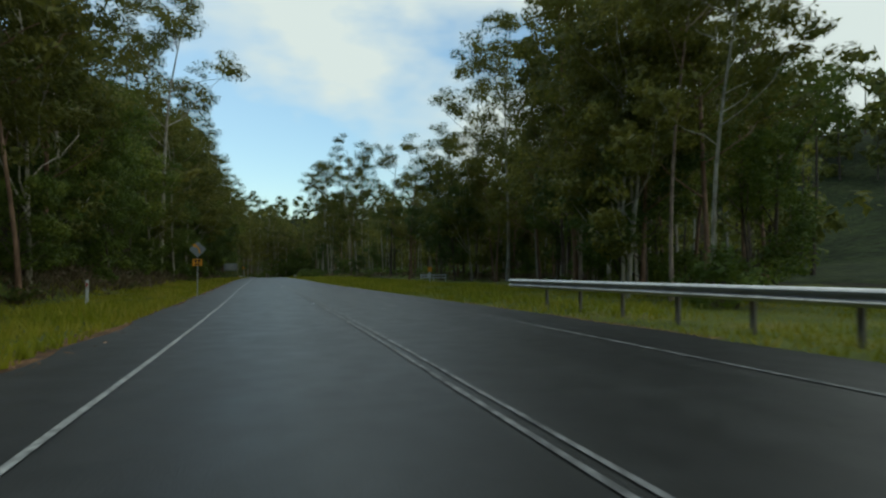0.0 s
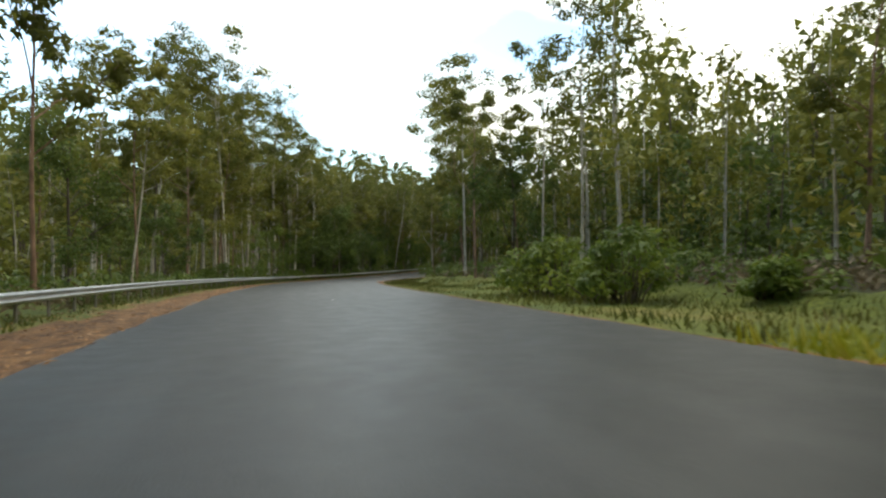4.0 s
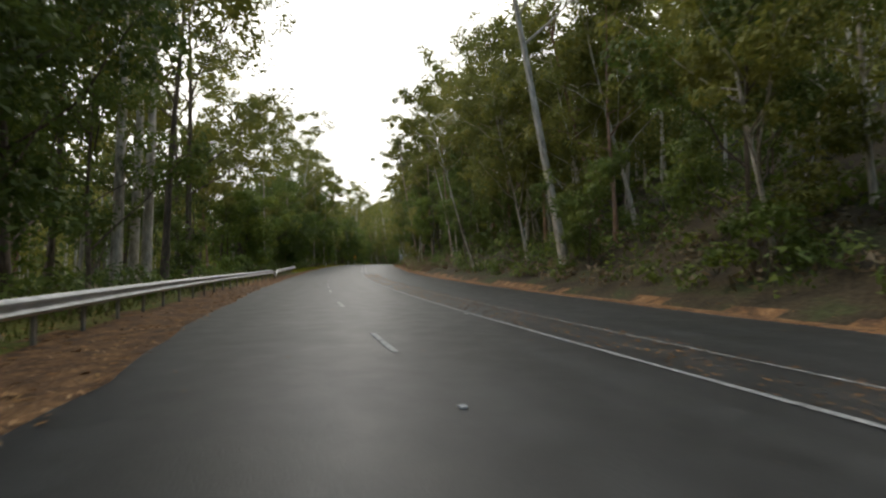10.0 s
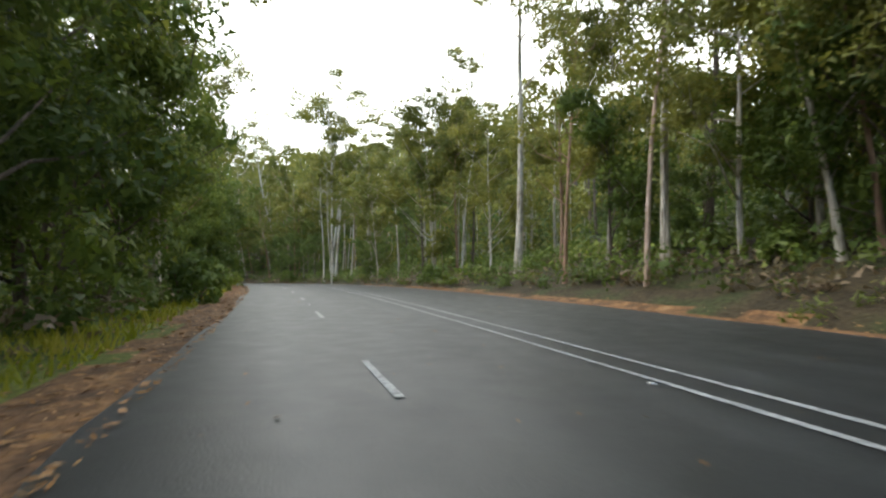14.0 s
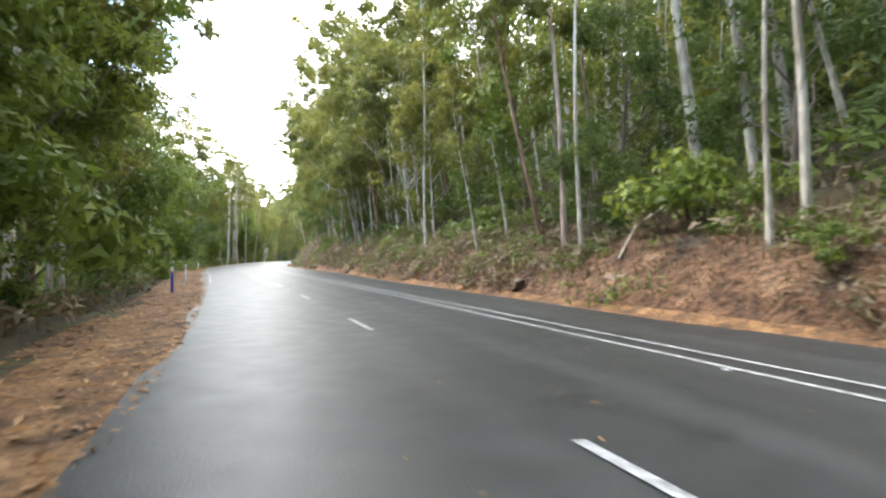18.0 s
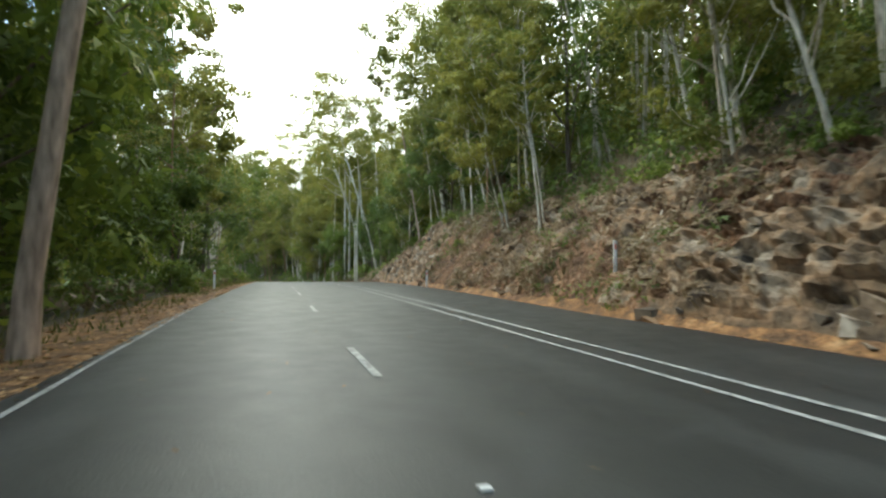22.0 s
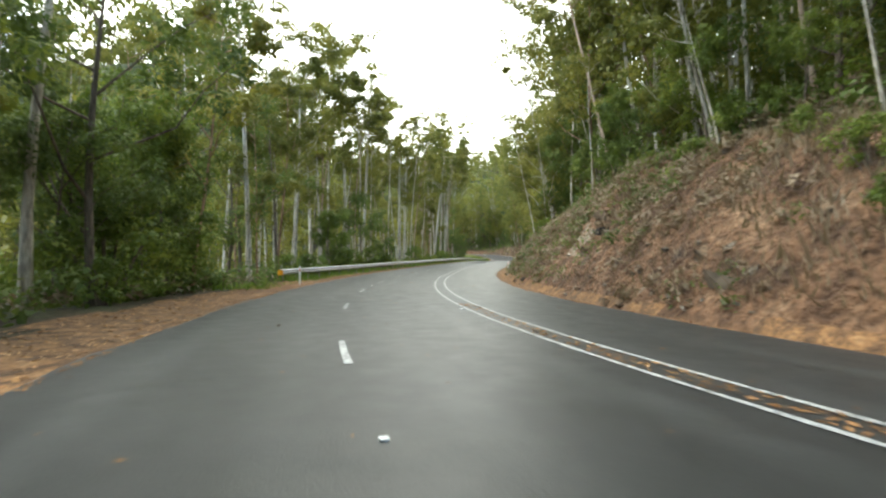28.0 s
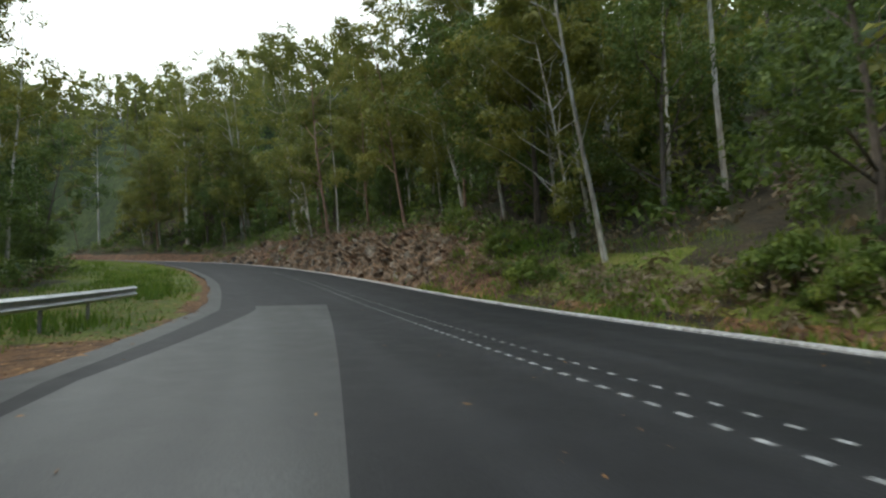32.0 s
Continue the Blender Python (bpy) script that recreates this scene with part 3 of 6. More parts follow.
line(425, 1112, lambda s: MIDDLE(s) + 0.5, 0.085, "centre_line")


def dotted(s0, s1, off, step, length, width):
    """A worn line of which only short marks are left, one row in one mesh."""
    a = np.arange(s0, s1, step)
    q = [on(a + x * length, off(a) + y * width / 2, 0.013) for x, y in ((0, -1), (0, 1), (1, 1), (1, -1))]
    return mesh_object("centre_line", np.stack(q, 1).reshape(-1, 3), np.arange(4 * len(a)).reshape(-1, 4)[:, ::-1], PAINT, road)


dotted(1112, 1200, MIDDLE, 0.36, 0.15, 0.07)
dotted(1112.2, 1200, lambda s: MIDDLE(s) + 0.5, 0.36, 0.12, 0.06)
for k in range(13):
    line(238.0 + 3.75 * k, 239.4 + 3.75 * k, DASH, 0.12, "lane_dash")
DASH_AT = table((-3, 274.7), (0, 297.7), (5, 335.6), (10, 375.0), (20, 453.7), (25, 492.0), (27, 507.8), (36, 581.5), (38, 598.6), (42, 632.2), (47, 672.7), (51, 704.9), (55, 736.1),
                (60, 775.2), (64, 806.7), (69, 846.1), (73, 877.0), (75, 892.0), (84, 963.4), (86, 980.9), (96, 1060.0), (100, 1090.9), (105, 1126.2), (108, 1150.0))
for k in range(108):
    s = float(DASH_AT(k))
    line(s, s + 2.0, DASH, 0.1, "lane_dash")


# ---------------------------------------------------------------- plants
def tube(points, radii, sides=7):
    points, radii = np.asarray(points, float), np.asarray(radii, float)
    t = np.gradient(points, axis=0)
    t /= np.linalg.norm(t, axis=1)[:, None] + 1e-9
    ref = np.array([1.0, 0.13, 0.07])
    u = np.cross(t, ref)
    u /= np.linalg.norm(u, axis=1)[:, None] + 1e-9
    v = np.cross(t, u)
    a = np.arange(sides) * 2 * np.pi / sides
    ring = points[:, None] + radii[:, None, None] * (np.cos(a)[None, :, None] * u[:, None] + np.sin(a)[None, :, None] * v[:, None])
    i = np.arange(len(points) * sides).reshape(len(points), sides)
    j = np.roll(i, -1, 1)
    f = np.stack([i[:-1], j[:-1], j[1:], i[1:]], -1).reshape(-1, 4)
    return ring.reshape(-1, 3), f


def joined(pieces):
    v, f, n = [], [], 0
    for a, b in pieces:
        v.append(a)
        f.append(b + n)
        n += len(a)
    return np.concatenate(v), np.concatenate(f)


def leaves(centres, spreads, count, size, rng, droop=0.5, long=2.2):
    """Pointed leaf blades scattered round the given centres, most of them near the outside of each clump."""
    c = np.repeat(np.asarray(centres, float), count, 0)
    sp = np.repeat(np.asarray(spreads, float).reshape(len(centres), -1), count, 0)
    n = len(c)
    q = rng.normal(size=(n, 3))
    q /= np.linalg.norm(q, axis=1)[:, None]
    q *= rng.uniform(0.25, 1, (n, 1)) ** 0.5
    p = c + q * sp
    face = q / (np.linalg.norm(q, axis=1)[:, None] + 1e-9) + np.array([0, 0, 0.35]) + 0.42 * rng.normal(size=(n, 3))
    a = rng.normal(size=(n, 3))
    a[:, 2] -= droop
    a -= face * ((a * face).sum(1) / ((face * face).sum(1) + 1e-9))[:, None]
    a /= np.linalg.norm(a, axis=1)[:, None] + 1e-9
    b = np.cross(a, face)
    b /= np.linalg.norm(b, axis=1)[:, None] + 1e-9
    ln = size * rng.uniform(0.6, 1.4, (n, 1))
    w = ln / long
    v = np.stack([p - b * w * 0.55, p + b * w * 0.55, p + a * ln], 1)
    return v.reshape(-1, 3), np.arange(3 * n).reshape(n, 3)


def bend(rng, h, lean, n=9, wav=0.02):
    z = np.linspace(0, h, n)
    az, f = rng.uniform(0, 6.28), z / h
    x = lean * h * f ** 1.5 * np.cos(az) + wav * h * np.sin(f * 5 + az) * f
    y = lean * h * f ** 1.5 * np.sin(az) + wav * h * np.cos(f * 4 + az * 2) * f
    return np.stack([x, y, z], 1)


def tree(kind, label, bark, leaf, seed, h, r, clear, crown_w, limbs, clumps, per, size, lean=0.04, stems=1, flat=0.55):
    """A tapered trunk with limbs that rise from the clear height on, and clumps of leaves at and along the limbs."""
    rng = np.random.default_rng(seed)
    root = new(kind)
    wood, centres, spreads = [], [], []
    for st in range(stems):
        hh = h * (1 if st == 0 else rng.uniform(0.75, 0.95))
        axis = bend(rng, hh, lean if stems == 1 else 0.12)
        rad = r * (1 - 0.86 * np.linspace(0, 1, len(axis))) * (1 if st == 0 else 0.75)
        rad[0] *= 1.4
        axis[0, 2] = -0.8
        wood.append(tube(axis, rad, 8))
        for k in range(limbs):
            f = clear + (0.98 - clear) * (k + rng.uniform(0, 0.9)) / limbs
            p0 = np.array([np.interp(f * hh, axis[:, 2], axis[:, i]) for i in range(3)])
            az, up = rng.uniform(0, 6.28), rng.uniform(0.35, 1.0)
            ln = crown_w * (0.45 + 0.75 * math.sin(math.pi * min(0.97, 0.25 + 0.75 * (f - clear) / (1 - clear)))) * rng.uniform(0.6, 1.1)
            way = np.array([math.cos(az), math.sin(az), up])
            g = np.linspace(0, 1, 5)[:, None]
            limb = p0 + way * ln * g + np.array([0, 0, 0.25 * ln]) * g ** 2 + rng.normal(size=(5, 3)) * 0.08 * ln * g
            wood.append(tube(limb, r * (0.34 - 0.22 * f) * (1.05 - g[:, 0]) + 0.012, 5))
            for q in range(clumps):
                w = rng.uniform(0.5, 1.08)
                c = limb[0] + (limb[-1] - limb[0]) * w + rng.normal(size=3) * crown_w * 0.17
                centres.append(c)
                sp = crown_w * rng.uniform(0.17, 0.31)
                spreads.append((sp, sp, sp * flat))
    v, f = joined(wood)
    f, n0 = f.tolist(), len(wood[0][0])
    at = n0
    for w, _ in wood[1:]:
        near = int(((v[:n0] - w[0]) ** 2).sum(1).argmin())
        f += [(near, at, at + 1), (near, at + 2, at + 3)]
        at += len(w)
    mesh_object("trunk", v, f, bark, root, smooth=True)
    v, f = leaves(centres, spreads, per, size, rng)
    mesh_object("crown", v, f, leaf, root)
    return tagged(root, label, "tree", "forest trees")


def bush(kind, label, leaf, seed, w, h, clumps, per, size):
    rng = np.random.default_rng(seed)
    root = new(kind)
    centres, spreads, wood = [], [], []
    for k in range(clumps):
        az, rr = rng.uniform(0, 6.28), w * 0.5 * rng.uniform(0, 1) ** 0.6
        c = np.array([rr * math.cos(az), rr * math.sin(az), h * rng.uniform(0.18, 0.85) * (1 - 0.45 * (rr / (w * 0.5)) ** 2)])
        centres.append(c)
        sp = w * rng.uniform(0.14, 0.24)
        spreads.append((sp, sp, sp * 0.75))
        g = np.linspace(0, 1, 4)[:, None]
        wood.append(tube(np.array([c[0] * 0.2, c[1] * 0.2, -0.3]) * (1 - g) + c * g + np.array([0, 0, 0.1 * h]) * np.sin(g * 3.14), 0.035 * (1.1 - g[:, 0]) + 0.008, 4))
    v, f = joined(wood)
    f, k = f.tolist(), len(wood[0][0])
    f += [(0, k * i, k * i + 1) for i in range(1, clumps)]
    mesh_object("branchwork", v, f, BARK_DARK, root, smooth=True)
    v, f = leaves(centres, spreads, per, size, rng, 0.1, 1.7)
    mesh_object("foliage", v, f, leaf, root)
    return tagged(root, label, "shrub", "roadside shrubs")


def fern(seed):
    rng = np.random.default_rng(seed)
    root, v, n = new("fern"), [], 0
    f = []
    for k in range(15):
        az, ln, up = rng.uniform(0, 6.28), rng.uniform(0.7, 1.2), rng.uniform(0.5, 1.3)
        for g in np.linspace(0.08, 1, 17):
            p = np.array([math.cos(az) * ln * g, math.sin(az) * ln * g, up * ln * (g - 0.75 * g * g) + 0.05])
            w = 0.2 * ln * (1.05 - g) * math.sin(min(1.0, g * 4) * 1.57)
            side = np.array([-math.sin(az), math.cos(az), -0.25])
            fw = np.array([math.cos(az), math.sin(az), 0.2]) * 0.045
            for sg in (-1, 1):
                v += [p, p + sg * side * w * 0.5 + fw, p + sg * side * w + fw * 0.6, p + sg * side * w * 0.5 - fw * 0.2]
                f.append((n, n + 1, n + 2, n + 3))
                n += 4
    mesh_object("foliage", v, f, LEAF_SHRUB, root)
    return tagged(root, "bright green fern on the forest edge", "fern", "roadside shrubs")


TALL = [tree("gum_tree", "tall pale-barked eucalypt with an open olive-green crown", BARK_PALE, LEAF_EUC, 100 + i, h, r * .8, cl, cw, 11, 6, 92, 0.31, ln)
        for i, (h, r, cl, cw, ln) in enumerate([(25, .27, .40, 4.6, .04), (28, .31, .45, 5.2, .06), (21, .19, .42, 3.8, .09), (26, .23, .46, 4.4, .07)])]
STRINGY = [tree("stringybark_tree", "tall brown-barked eucalypt with a dense olive crown", b, LEAF_EUC, 120 + i, h, r * .8, cl, cw, 12, 6, 92, 0.31, ln)
           for i, (b, h, r, cl, cw, ln) in enumerate([(BARK_RED, 23, .24, .28, 4.6, .05), (BARK_DARK, 24, .26, .22, 5.0, .03), (BARK_RED, 20, .2, .25, 4.2, .06)])]
SLIM = [tree("gum_sapling", "slender pale-stemmed young eucalypt", b, LEAF_EUC, 140 + i, h, r, cl, cw, 8, 5, 70, 0.27, ln)
        for i, (b, h, r, cl, cw, ln) in enumerate([(BARK_PALE, 14, .09, .45, 2.4, .10), (BARK_PALE, 17, .11, .5, 2.6, .06), (BARK_RED, 12, .08, .35, 2.2, .08)])]
POLE = [tree("slender_gum_tree", "tall slender pale-stemmed eucalypt with a small high crown", b, LEAF_EUC, 150 + i, h, r, cl, cw, 8, 5, 74, 0.28, ln)
        for i, (b, h, r, cl, cw, ln) in enumerate([(BARK_PALE, 21, .10, .55, 2.7, .05), (BARK_PALE, 24, .13, .6, 3.0, .03), (BARK_SALMON, 19, .09, .5, 2.5, .07), (BARK_PALE, 17, .08, .55, 2.2, .09)])]
MID = [tree("rainforest_tree", "dense dark-green understory tree", BARK_DARK, LEAF_MID, 170 + i, h, r, cl, cw, 11, 6, 96, 0.25, ln, 1, 0.75)
       for i, (h, r, cl, cw, ln) in enumerate([(11, .15, .06, 3.8, .05), (9, .12, .04, 3.4, .08), (13, .17, .08, 4.0, .04), (7, .10, .03, 3.0, .1)])]
CROWNY = [tree("young_gum_tree", "bushy young eucalypt with layered yellow-green foliage", b, LEAF_EUC, 160 + i, h, r, cl, cw, 13, 7, 96, 0.25, ln, 1, 0.6)
          for i, (b, h, r, cl, cw, ln) in enumerate([(BARK_PALE, 14, .13, .14, 3.9, .08), (BARK_RED, 17, .16, .2, 4.3, .05), (BARK_PALE, 12, .11, .1, 3.5, .1)])]
WATTLE = [tree("wattle_tree", "bushy green wattle with foliage down to the ground", BARK_DARK, LEAF_SHRUB, 190 + i, h, r, cl, cw, 12, 5, 110, 0.22, ln, 1, 0.8)
          for i, (h, r, cl, cw, ln) in enumerate([(8, .10, .02, 2.9, .06), (10, .12, .02, 3.1, .05), (6, .08, .02, 2.6, .08)])]
BUSH = [bush("shrub", "leafy green roadside shrub", LEAF_SHRUB, 200 + i, w, h, 14, 84, 0.2) for i, (w, h) in enumerate([(2.6, 1.7), (3.4, 2.4), (2.0, 1.2), (3.0, 3.2)])]
FERN = [fern(220), fern(221)]
USED = set()


def plant(kinds, i, s, d, z=None, scale=1.0, turn=0.0, lean=(0, 0)):
    """Stand a plant of these kinds on the ground at s along the road and d to its right."""
    ob = kinds[i % len(kinds)]
    if 1050 < s < 1118 and -24 < d < 0 and ob.name.startswith(("gum", "stringy", "young", "rain")) and math.sin(s * 91.7) < .55:
        return None
    if 776 < s < 814 and d < 0 and ob.name.startswith(("gum_tree", "young", "stringy")) and math.sin(s * 43.1) < .75:
        return None
    if 772 < s < 800 and -14 < d < 0 and scale > .55 and ob.name.startswith(("rain", "wattle")) and math.sin(s * 37.1) < .6:
        return None
    if 436 < s < 505 and 0 < d < PAVE_R(s) + 8 and ob.name.startswith("gum_tree"):
        return None
    if 215 < s < 352 and d < 0 and ob.name.startswith(("young", "stringy")) and math.sin(s * 57.3) < .45:
        return None
    if 150 < s < 441 and d < 0:
        d = min(d, (-8.5 if ob.name.startswith(("shrub", "wattle")) else -9.2) if s < 280 else -6.3)
    p = on(s, d, float(relief(s, d)) if z is None else z)
    up = Matrix.Identity(4)
    if d > 0 and ob.name.startswith(("gum", "stringy", "young", "slender")) and (BANK_H(s) > 1.0 or HILL_R(s) > .3):
        t = math.radians(heading(s))
        up = Matrix.Rotation(0.14 + 0.09 * math.sin(s * 5.7), 4, (math.sin(t), -math.cos(t), 0))
    m = Matrix.Translation(p) @ up @ Matrix.LocRotScale(Vector((0, 0, 0)), Euler((lean[0] + 0.05 * math.sin(s * 7.3), lean[1] + 0.05 * math.sin(s * 3.1 + d), turn)), (scale, scale, scale))
    if ob.name in USED:
        return copy_thing(ob, m)
    USED.add(ob.name)
    ob.matrix_basis = m
    return ob


TREES_L = table((0, 6.5), (120, 6.0), (165, 5.2), (230, 4.6), (430, 4.2), (500, 3.4), (584, 2.7), (660, 3.4), (720, 3.4), (880, 3.6), (960, 4.4), (1060, 5.5), (1165, 9), (1300, 10))
TREES_R = table((0, 22), (80, 17), (118, 9), (200, 8.0), (240, 7.0), (300, 4.6), (350, 3.8), (400, 3.6), (440, 4.0), (500, 4.5), (560, 3.4), (620, 3.4), (650, 3.5), (770, 5.6), (850, 5.6), (890, 3.2), (940, 3.2), (965, 4), (1040, 6.2), (1085, 6.5), (1118, 4.5), (1250, 4.5))


def spots(n, depth0, depth1, seed, s0=-45.0, s1=S_MAX, power=1.2):
    """Places for n plants in a belt behind the forest's edge, on both sides of the road, none of them on another stretch of it."""
    r = np.random.default_rng(seed)
    s = np.sort(r.uniform(s0, s1, n))
    sign = np.where(r.uniform(size=n) < 0.5, -1, 1)
    first = np.where(sign > 0, TREES_R(s) + PAVE_R(s), TREES_L(s) - PAVE_L(s))
    d = sign * (first + depth0 + (depth1 - depth0) * r.uniform(size=n) ** power)
    p = on(s, d)
    near = np.sqrt(((AX_X[None, ::3] - p[:, :1]) ** 2 + (AX_Y[None, ::3] - p[:, 1:2]) ** 2).min(1))
    keep = (near > np.abs(d) - 1.5) & ~((s > 490) & (s < 526) & (d > -6.3) & (d < 0)) & ~((s > 882) & (s < 910) & (d > -9) & (d < 0)) & ~((s < 36) & (d > 17) & (d > 1.2 * s))
    return s[keep], d[keep], r


def stand(kinds, n, depth0, depth1, seed, lo, hi, s0=-45.0, s1=S_MAX):
    s, d, r = spots(n, depth0, depth1, seed, s0, s1)
    for a, b in zip(s, d):
        plant(kinds, int(r.integers(0, 99)), a, b, None, r.uniform(lo, hi), r.uniform(0, 6.28))


stand(TALL, 215, 0, 7, 1, .78, 1.12)
stand(STRINGY, 170, 0.5, 9, 2, .7, 1.05)
stand(SLIM, 250, -0.5, 8, 3, .8, 1.2)
stand(MID, 220, -0.3, 5, 4, .65, 1.1)
stand(BUSH, 170, -1.2, 2.5, 6, .6, 1.2)
s_, d_, r_ = spots(470, -0.5, 13, 19, 170, S_MAX, 1.0)
DEEP = d_ > PAVE_R(s_) + TREES_R(s_) + 6.5
DEEP_AT = [(s_[DEEP], d_[DEEP])]
for u, v in zip(s_[(d_ > 0) & ~DEEP], d_[(d_ > 0) & ~DEEP]):
    plant(CROWNY, int(r_.integers(0, 99)), u, v, None, r_.uniform(.75, 1.2), r_.uniform(0, 6.28))
s_, d_, r_ = spots(120, 0, 12, 24, 190, 425, 1.0)
for k, (u, v) in enumerate(zip(s_[d_ < 0], d_[d_ < 0])):
    plant((TALL, CROWNY, STRINGY, TALL)[k % 4], k, u, v, None, r_.uniform(.8, 1.15), r_.uniform(0, 6.28))
r_ = np.random.default_rng(23)
for k in range(22):
    a, b = r_.uniform(46, 78), r_.uniform(21, 40)
    plant((STRINGY, MID, CROWNY)[k % 3], k, a, b, None, r_.uniform(.85, 1.2) * (.65 if b > 1.15 * (a - 37) else 1), r_.uniform(0, 6.28))
for k, (u, v) in enumerate(((52, 24), (48, 27), (45, 25), (42, 28), (40, 31), (36, 30), (33, 32), (46, 31), (38, 35), (57, 26), (60, 30), (64, 27))):
    plant((STRINGY, CROWNY, TALL)[k % 3], k, u, v, None, (1.15, 1.5, 1.05)[k % 3] * (.72 if v > 1.15 * (u - 37) > 0 else 1), k)
s_, d_, r_ = spots(110, 0, 20, 25, 5, 165, 1.0)
for k, (u, v) in enumerate(zip(s_[d_ < 0], d_[d_ < 0])):
    plant((CROWNY, WATTLE)[k % 2], k, u, v, None, r_.uniform(.8, 1.2), r_.uniform(0, 6.28))
for k, (u, v) in enumerate(((892, -4.6), (895, -4.9), (898, -4.4), (901, -5.2))):
    plant(BUSH, 1 + 2 * (k % 2), u, v, None, 1.3, k)
for k, (u, v) in enumerate(((120, -10), (126, -11.5), (131, -9.5), (137, -12), (142, -10), (149, -11), (134, -14), (145, -9), (153, -9.5), (158, -11), (163, -10), (84, -9.5), (90, -11), (96, -13), (102, -10), (108, -12), (113, -9.5), (99, -16))):
    plant((STRINGY, CROWNY)[k % 2], k, u, v, None, 1.1, k)
s_, d_, r_ = spots(90, -0.3, 7, 31, 436, 545, 1.0)
for k, (u, v) in enumerate(zip(s_[d_ > 0], d_[d_ > 0])):
    plant((CROWNY, MID, WATTLE)[k % 3], k, u, v, None, r_.uniform(.9, 1.2), r_.uniform(0, 6.28))
r_ = np.random.default_rng(33)
for k in range(30):
    plant((MID, WATTLE)[k % 2], k, r_.uniform(240, 345), -r_.uniform(9.2, 12), None, r_.uniform(.8, 1.15), r_.uniform(0, 6.28))
for k in range(14):
    plant(BUSH, k, r_.uniform(1066, 1125), -r_.uniform(5.6, 8.5), None, r_.uniform(.9, 1.3), r_.uniform(0, 6.28))
for k in range(12):
    plant(BUSH, k, r_.uniform(124, 172), float(PAVE_R(140)) + r_.uniform(4, 7.5), None, r_.uniform(.8, 1.2), r_.uniform(0, 6.28))
s_, d_, r_ = spots(70, -0.3, 8, 35, 735, 872, 1.0)
for k, (u, v) in enumerate(zip(s_[d_ > 0], d_[d_ > 0])):
    plant((MID, CROWNY)[k % 2], k, u, v, None, r_.uniform(.9, 1.2), r_.uniform(0, 6.28))
r_ = np.random.default_rng(37)
for k in range(16):
    plant((MID, WATTLE, CROWNY, MID)[k % 4], k, 488 + 2.7 * k, -r_.uniform(7.6, 10), None, r_.uniform(.95, 1.2), r_.uniform(0, 6.28))
r_ = np.random.default_rng(39)
for k in range(34):
    plant((CROWNY, MID, WATTLE)[k % 3], k, r_.uniform(1146, 1206), r_.uniform(15.5, 34), None, r_.uniform(.7, 1.1), r_.uniform(0, 6.28))
r_ = np.random.default_rng(29)
for k in range(26):
    plant((MID, STRINGY, WATTLE)[k % 3], k, r_.uniform(366, 440), -r_.uniform(6.4, 11), None, r_.uniform(.85, 1.15), r_.uniform(0, 6.28))
r_ = np.random.default_rng(571)
for s0, s1, d0, d1, n in ((395, 490, 17, 44, 90), (780, 872, 17, 42, 80), (640, 760, 18, 44, 60), (985, 1078, 17, 42, 80)):
    DEEP_AT.append((r_.uniform(s0, s1, n), r_.uniform(d0, d1, n)))
for s0, s1, n in ((425, 545, 30), (640, 765, 44), (770, 868, 20), (950, 1072, 40), (560, 640, 16), (1090, 1160, 16)):
    for k in range(n):
        u = r_.uniform(s0, s1)
        plant(POLE, k, u, float(PAVE_R(u) + TREES_R(u)) + r_.uniform(-1.5, 9), None, r_.uniform(.8, 1.15), r_.uniform(0, 6.28))
for k in range(22):
    plant((WATTLE, MID, CROWNY)[k % 3], k, r_.uniform(80, 140), -r_.uniform(9, 13), None, r_.uniform(1.1, 1.5), r_.uniform(0, 6.28))
r_ = np.random.default_rng(575)
for k in range(44):
    a = 214 + 3.0 * k + r_.uniform(-1, 1)
    plant((BUSH, WATTLE, BUSH)[k % 3], k, a, -r_.uniform(8.5, 10.2) if a < 280 else -r_.uniform(6.4, 8.6), None, r_.uniform(.45, .7) if k % 3 == 1 else r_.uniform(.8, 1.25), r_.uniform(0, 6.28))
WOOD_EDGE = table((10, 12.5), (16, 14.0), (29, 17.5), (40, 24.5), (46, 27))
for k in range(44):
    a = r_.uniform(13, 44)
    b = float(WOOD_EDGE(a)) + (r_.uniform(.5, 9) if k % 2 else r_.uniform(0, 3))
    if b < 1.3 * a:
        plant((STRINGY, BUSH, TALL, WATTLE, CROWNY, MID, POLE, BUSH)[k % 8], k, a, b, None, (.85, 1.1, .8, .8, .95, .9, .95, 1.0)[k % 8] * r_.uniform(.85, 1.12), r_.uniform(0, 6.28))
for k in range(46):
    a = 14 + 2.5 * k
    plant((BUSH, WATTLE, BUSH, MID)[k % 4], k, a, float(PAVE_L(a)) - r_.uniform(6.2, 8.6), None, (1.0, .5, 1.2, .55)[k % 4] * r_.uniform(.85, 1.2), r_.uniform(0, 6.28))
for k in range(20):
    plant((WATTLE, BUSH, MID)[k % 3], k, r_.uniform(1016, 1046), -r_.uniform(7.6, 11), None, (.75, 1.3, .7)[k % 3] * r_.uniform(.85, 1.15), r_.uniform(0, 6.28))
for k in range(16):
    plant(POLE, k, r_.uniform(1064, 1118), -r_.uniform(8, 22), None, r_.uniform(1.0, 1.3), r_.uniform(0, 6.28))
for k in range(12):
    plant(POLE, k, r_.uniform(1084, 1126), -r_.uniform(6, 10.5), None, r_.uniform(1.15, 1.35), r_.uniform(0, 6.28))
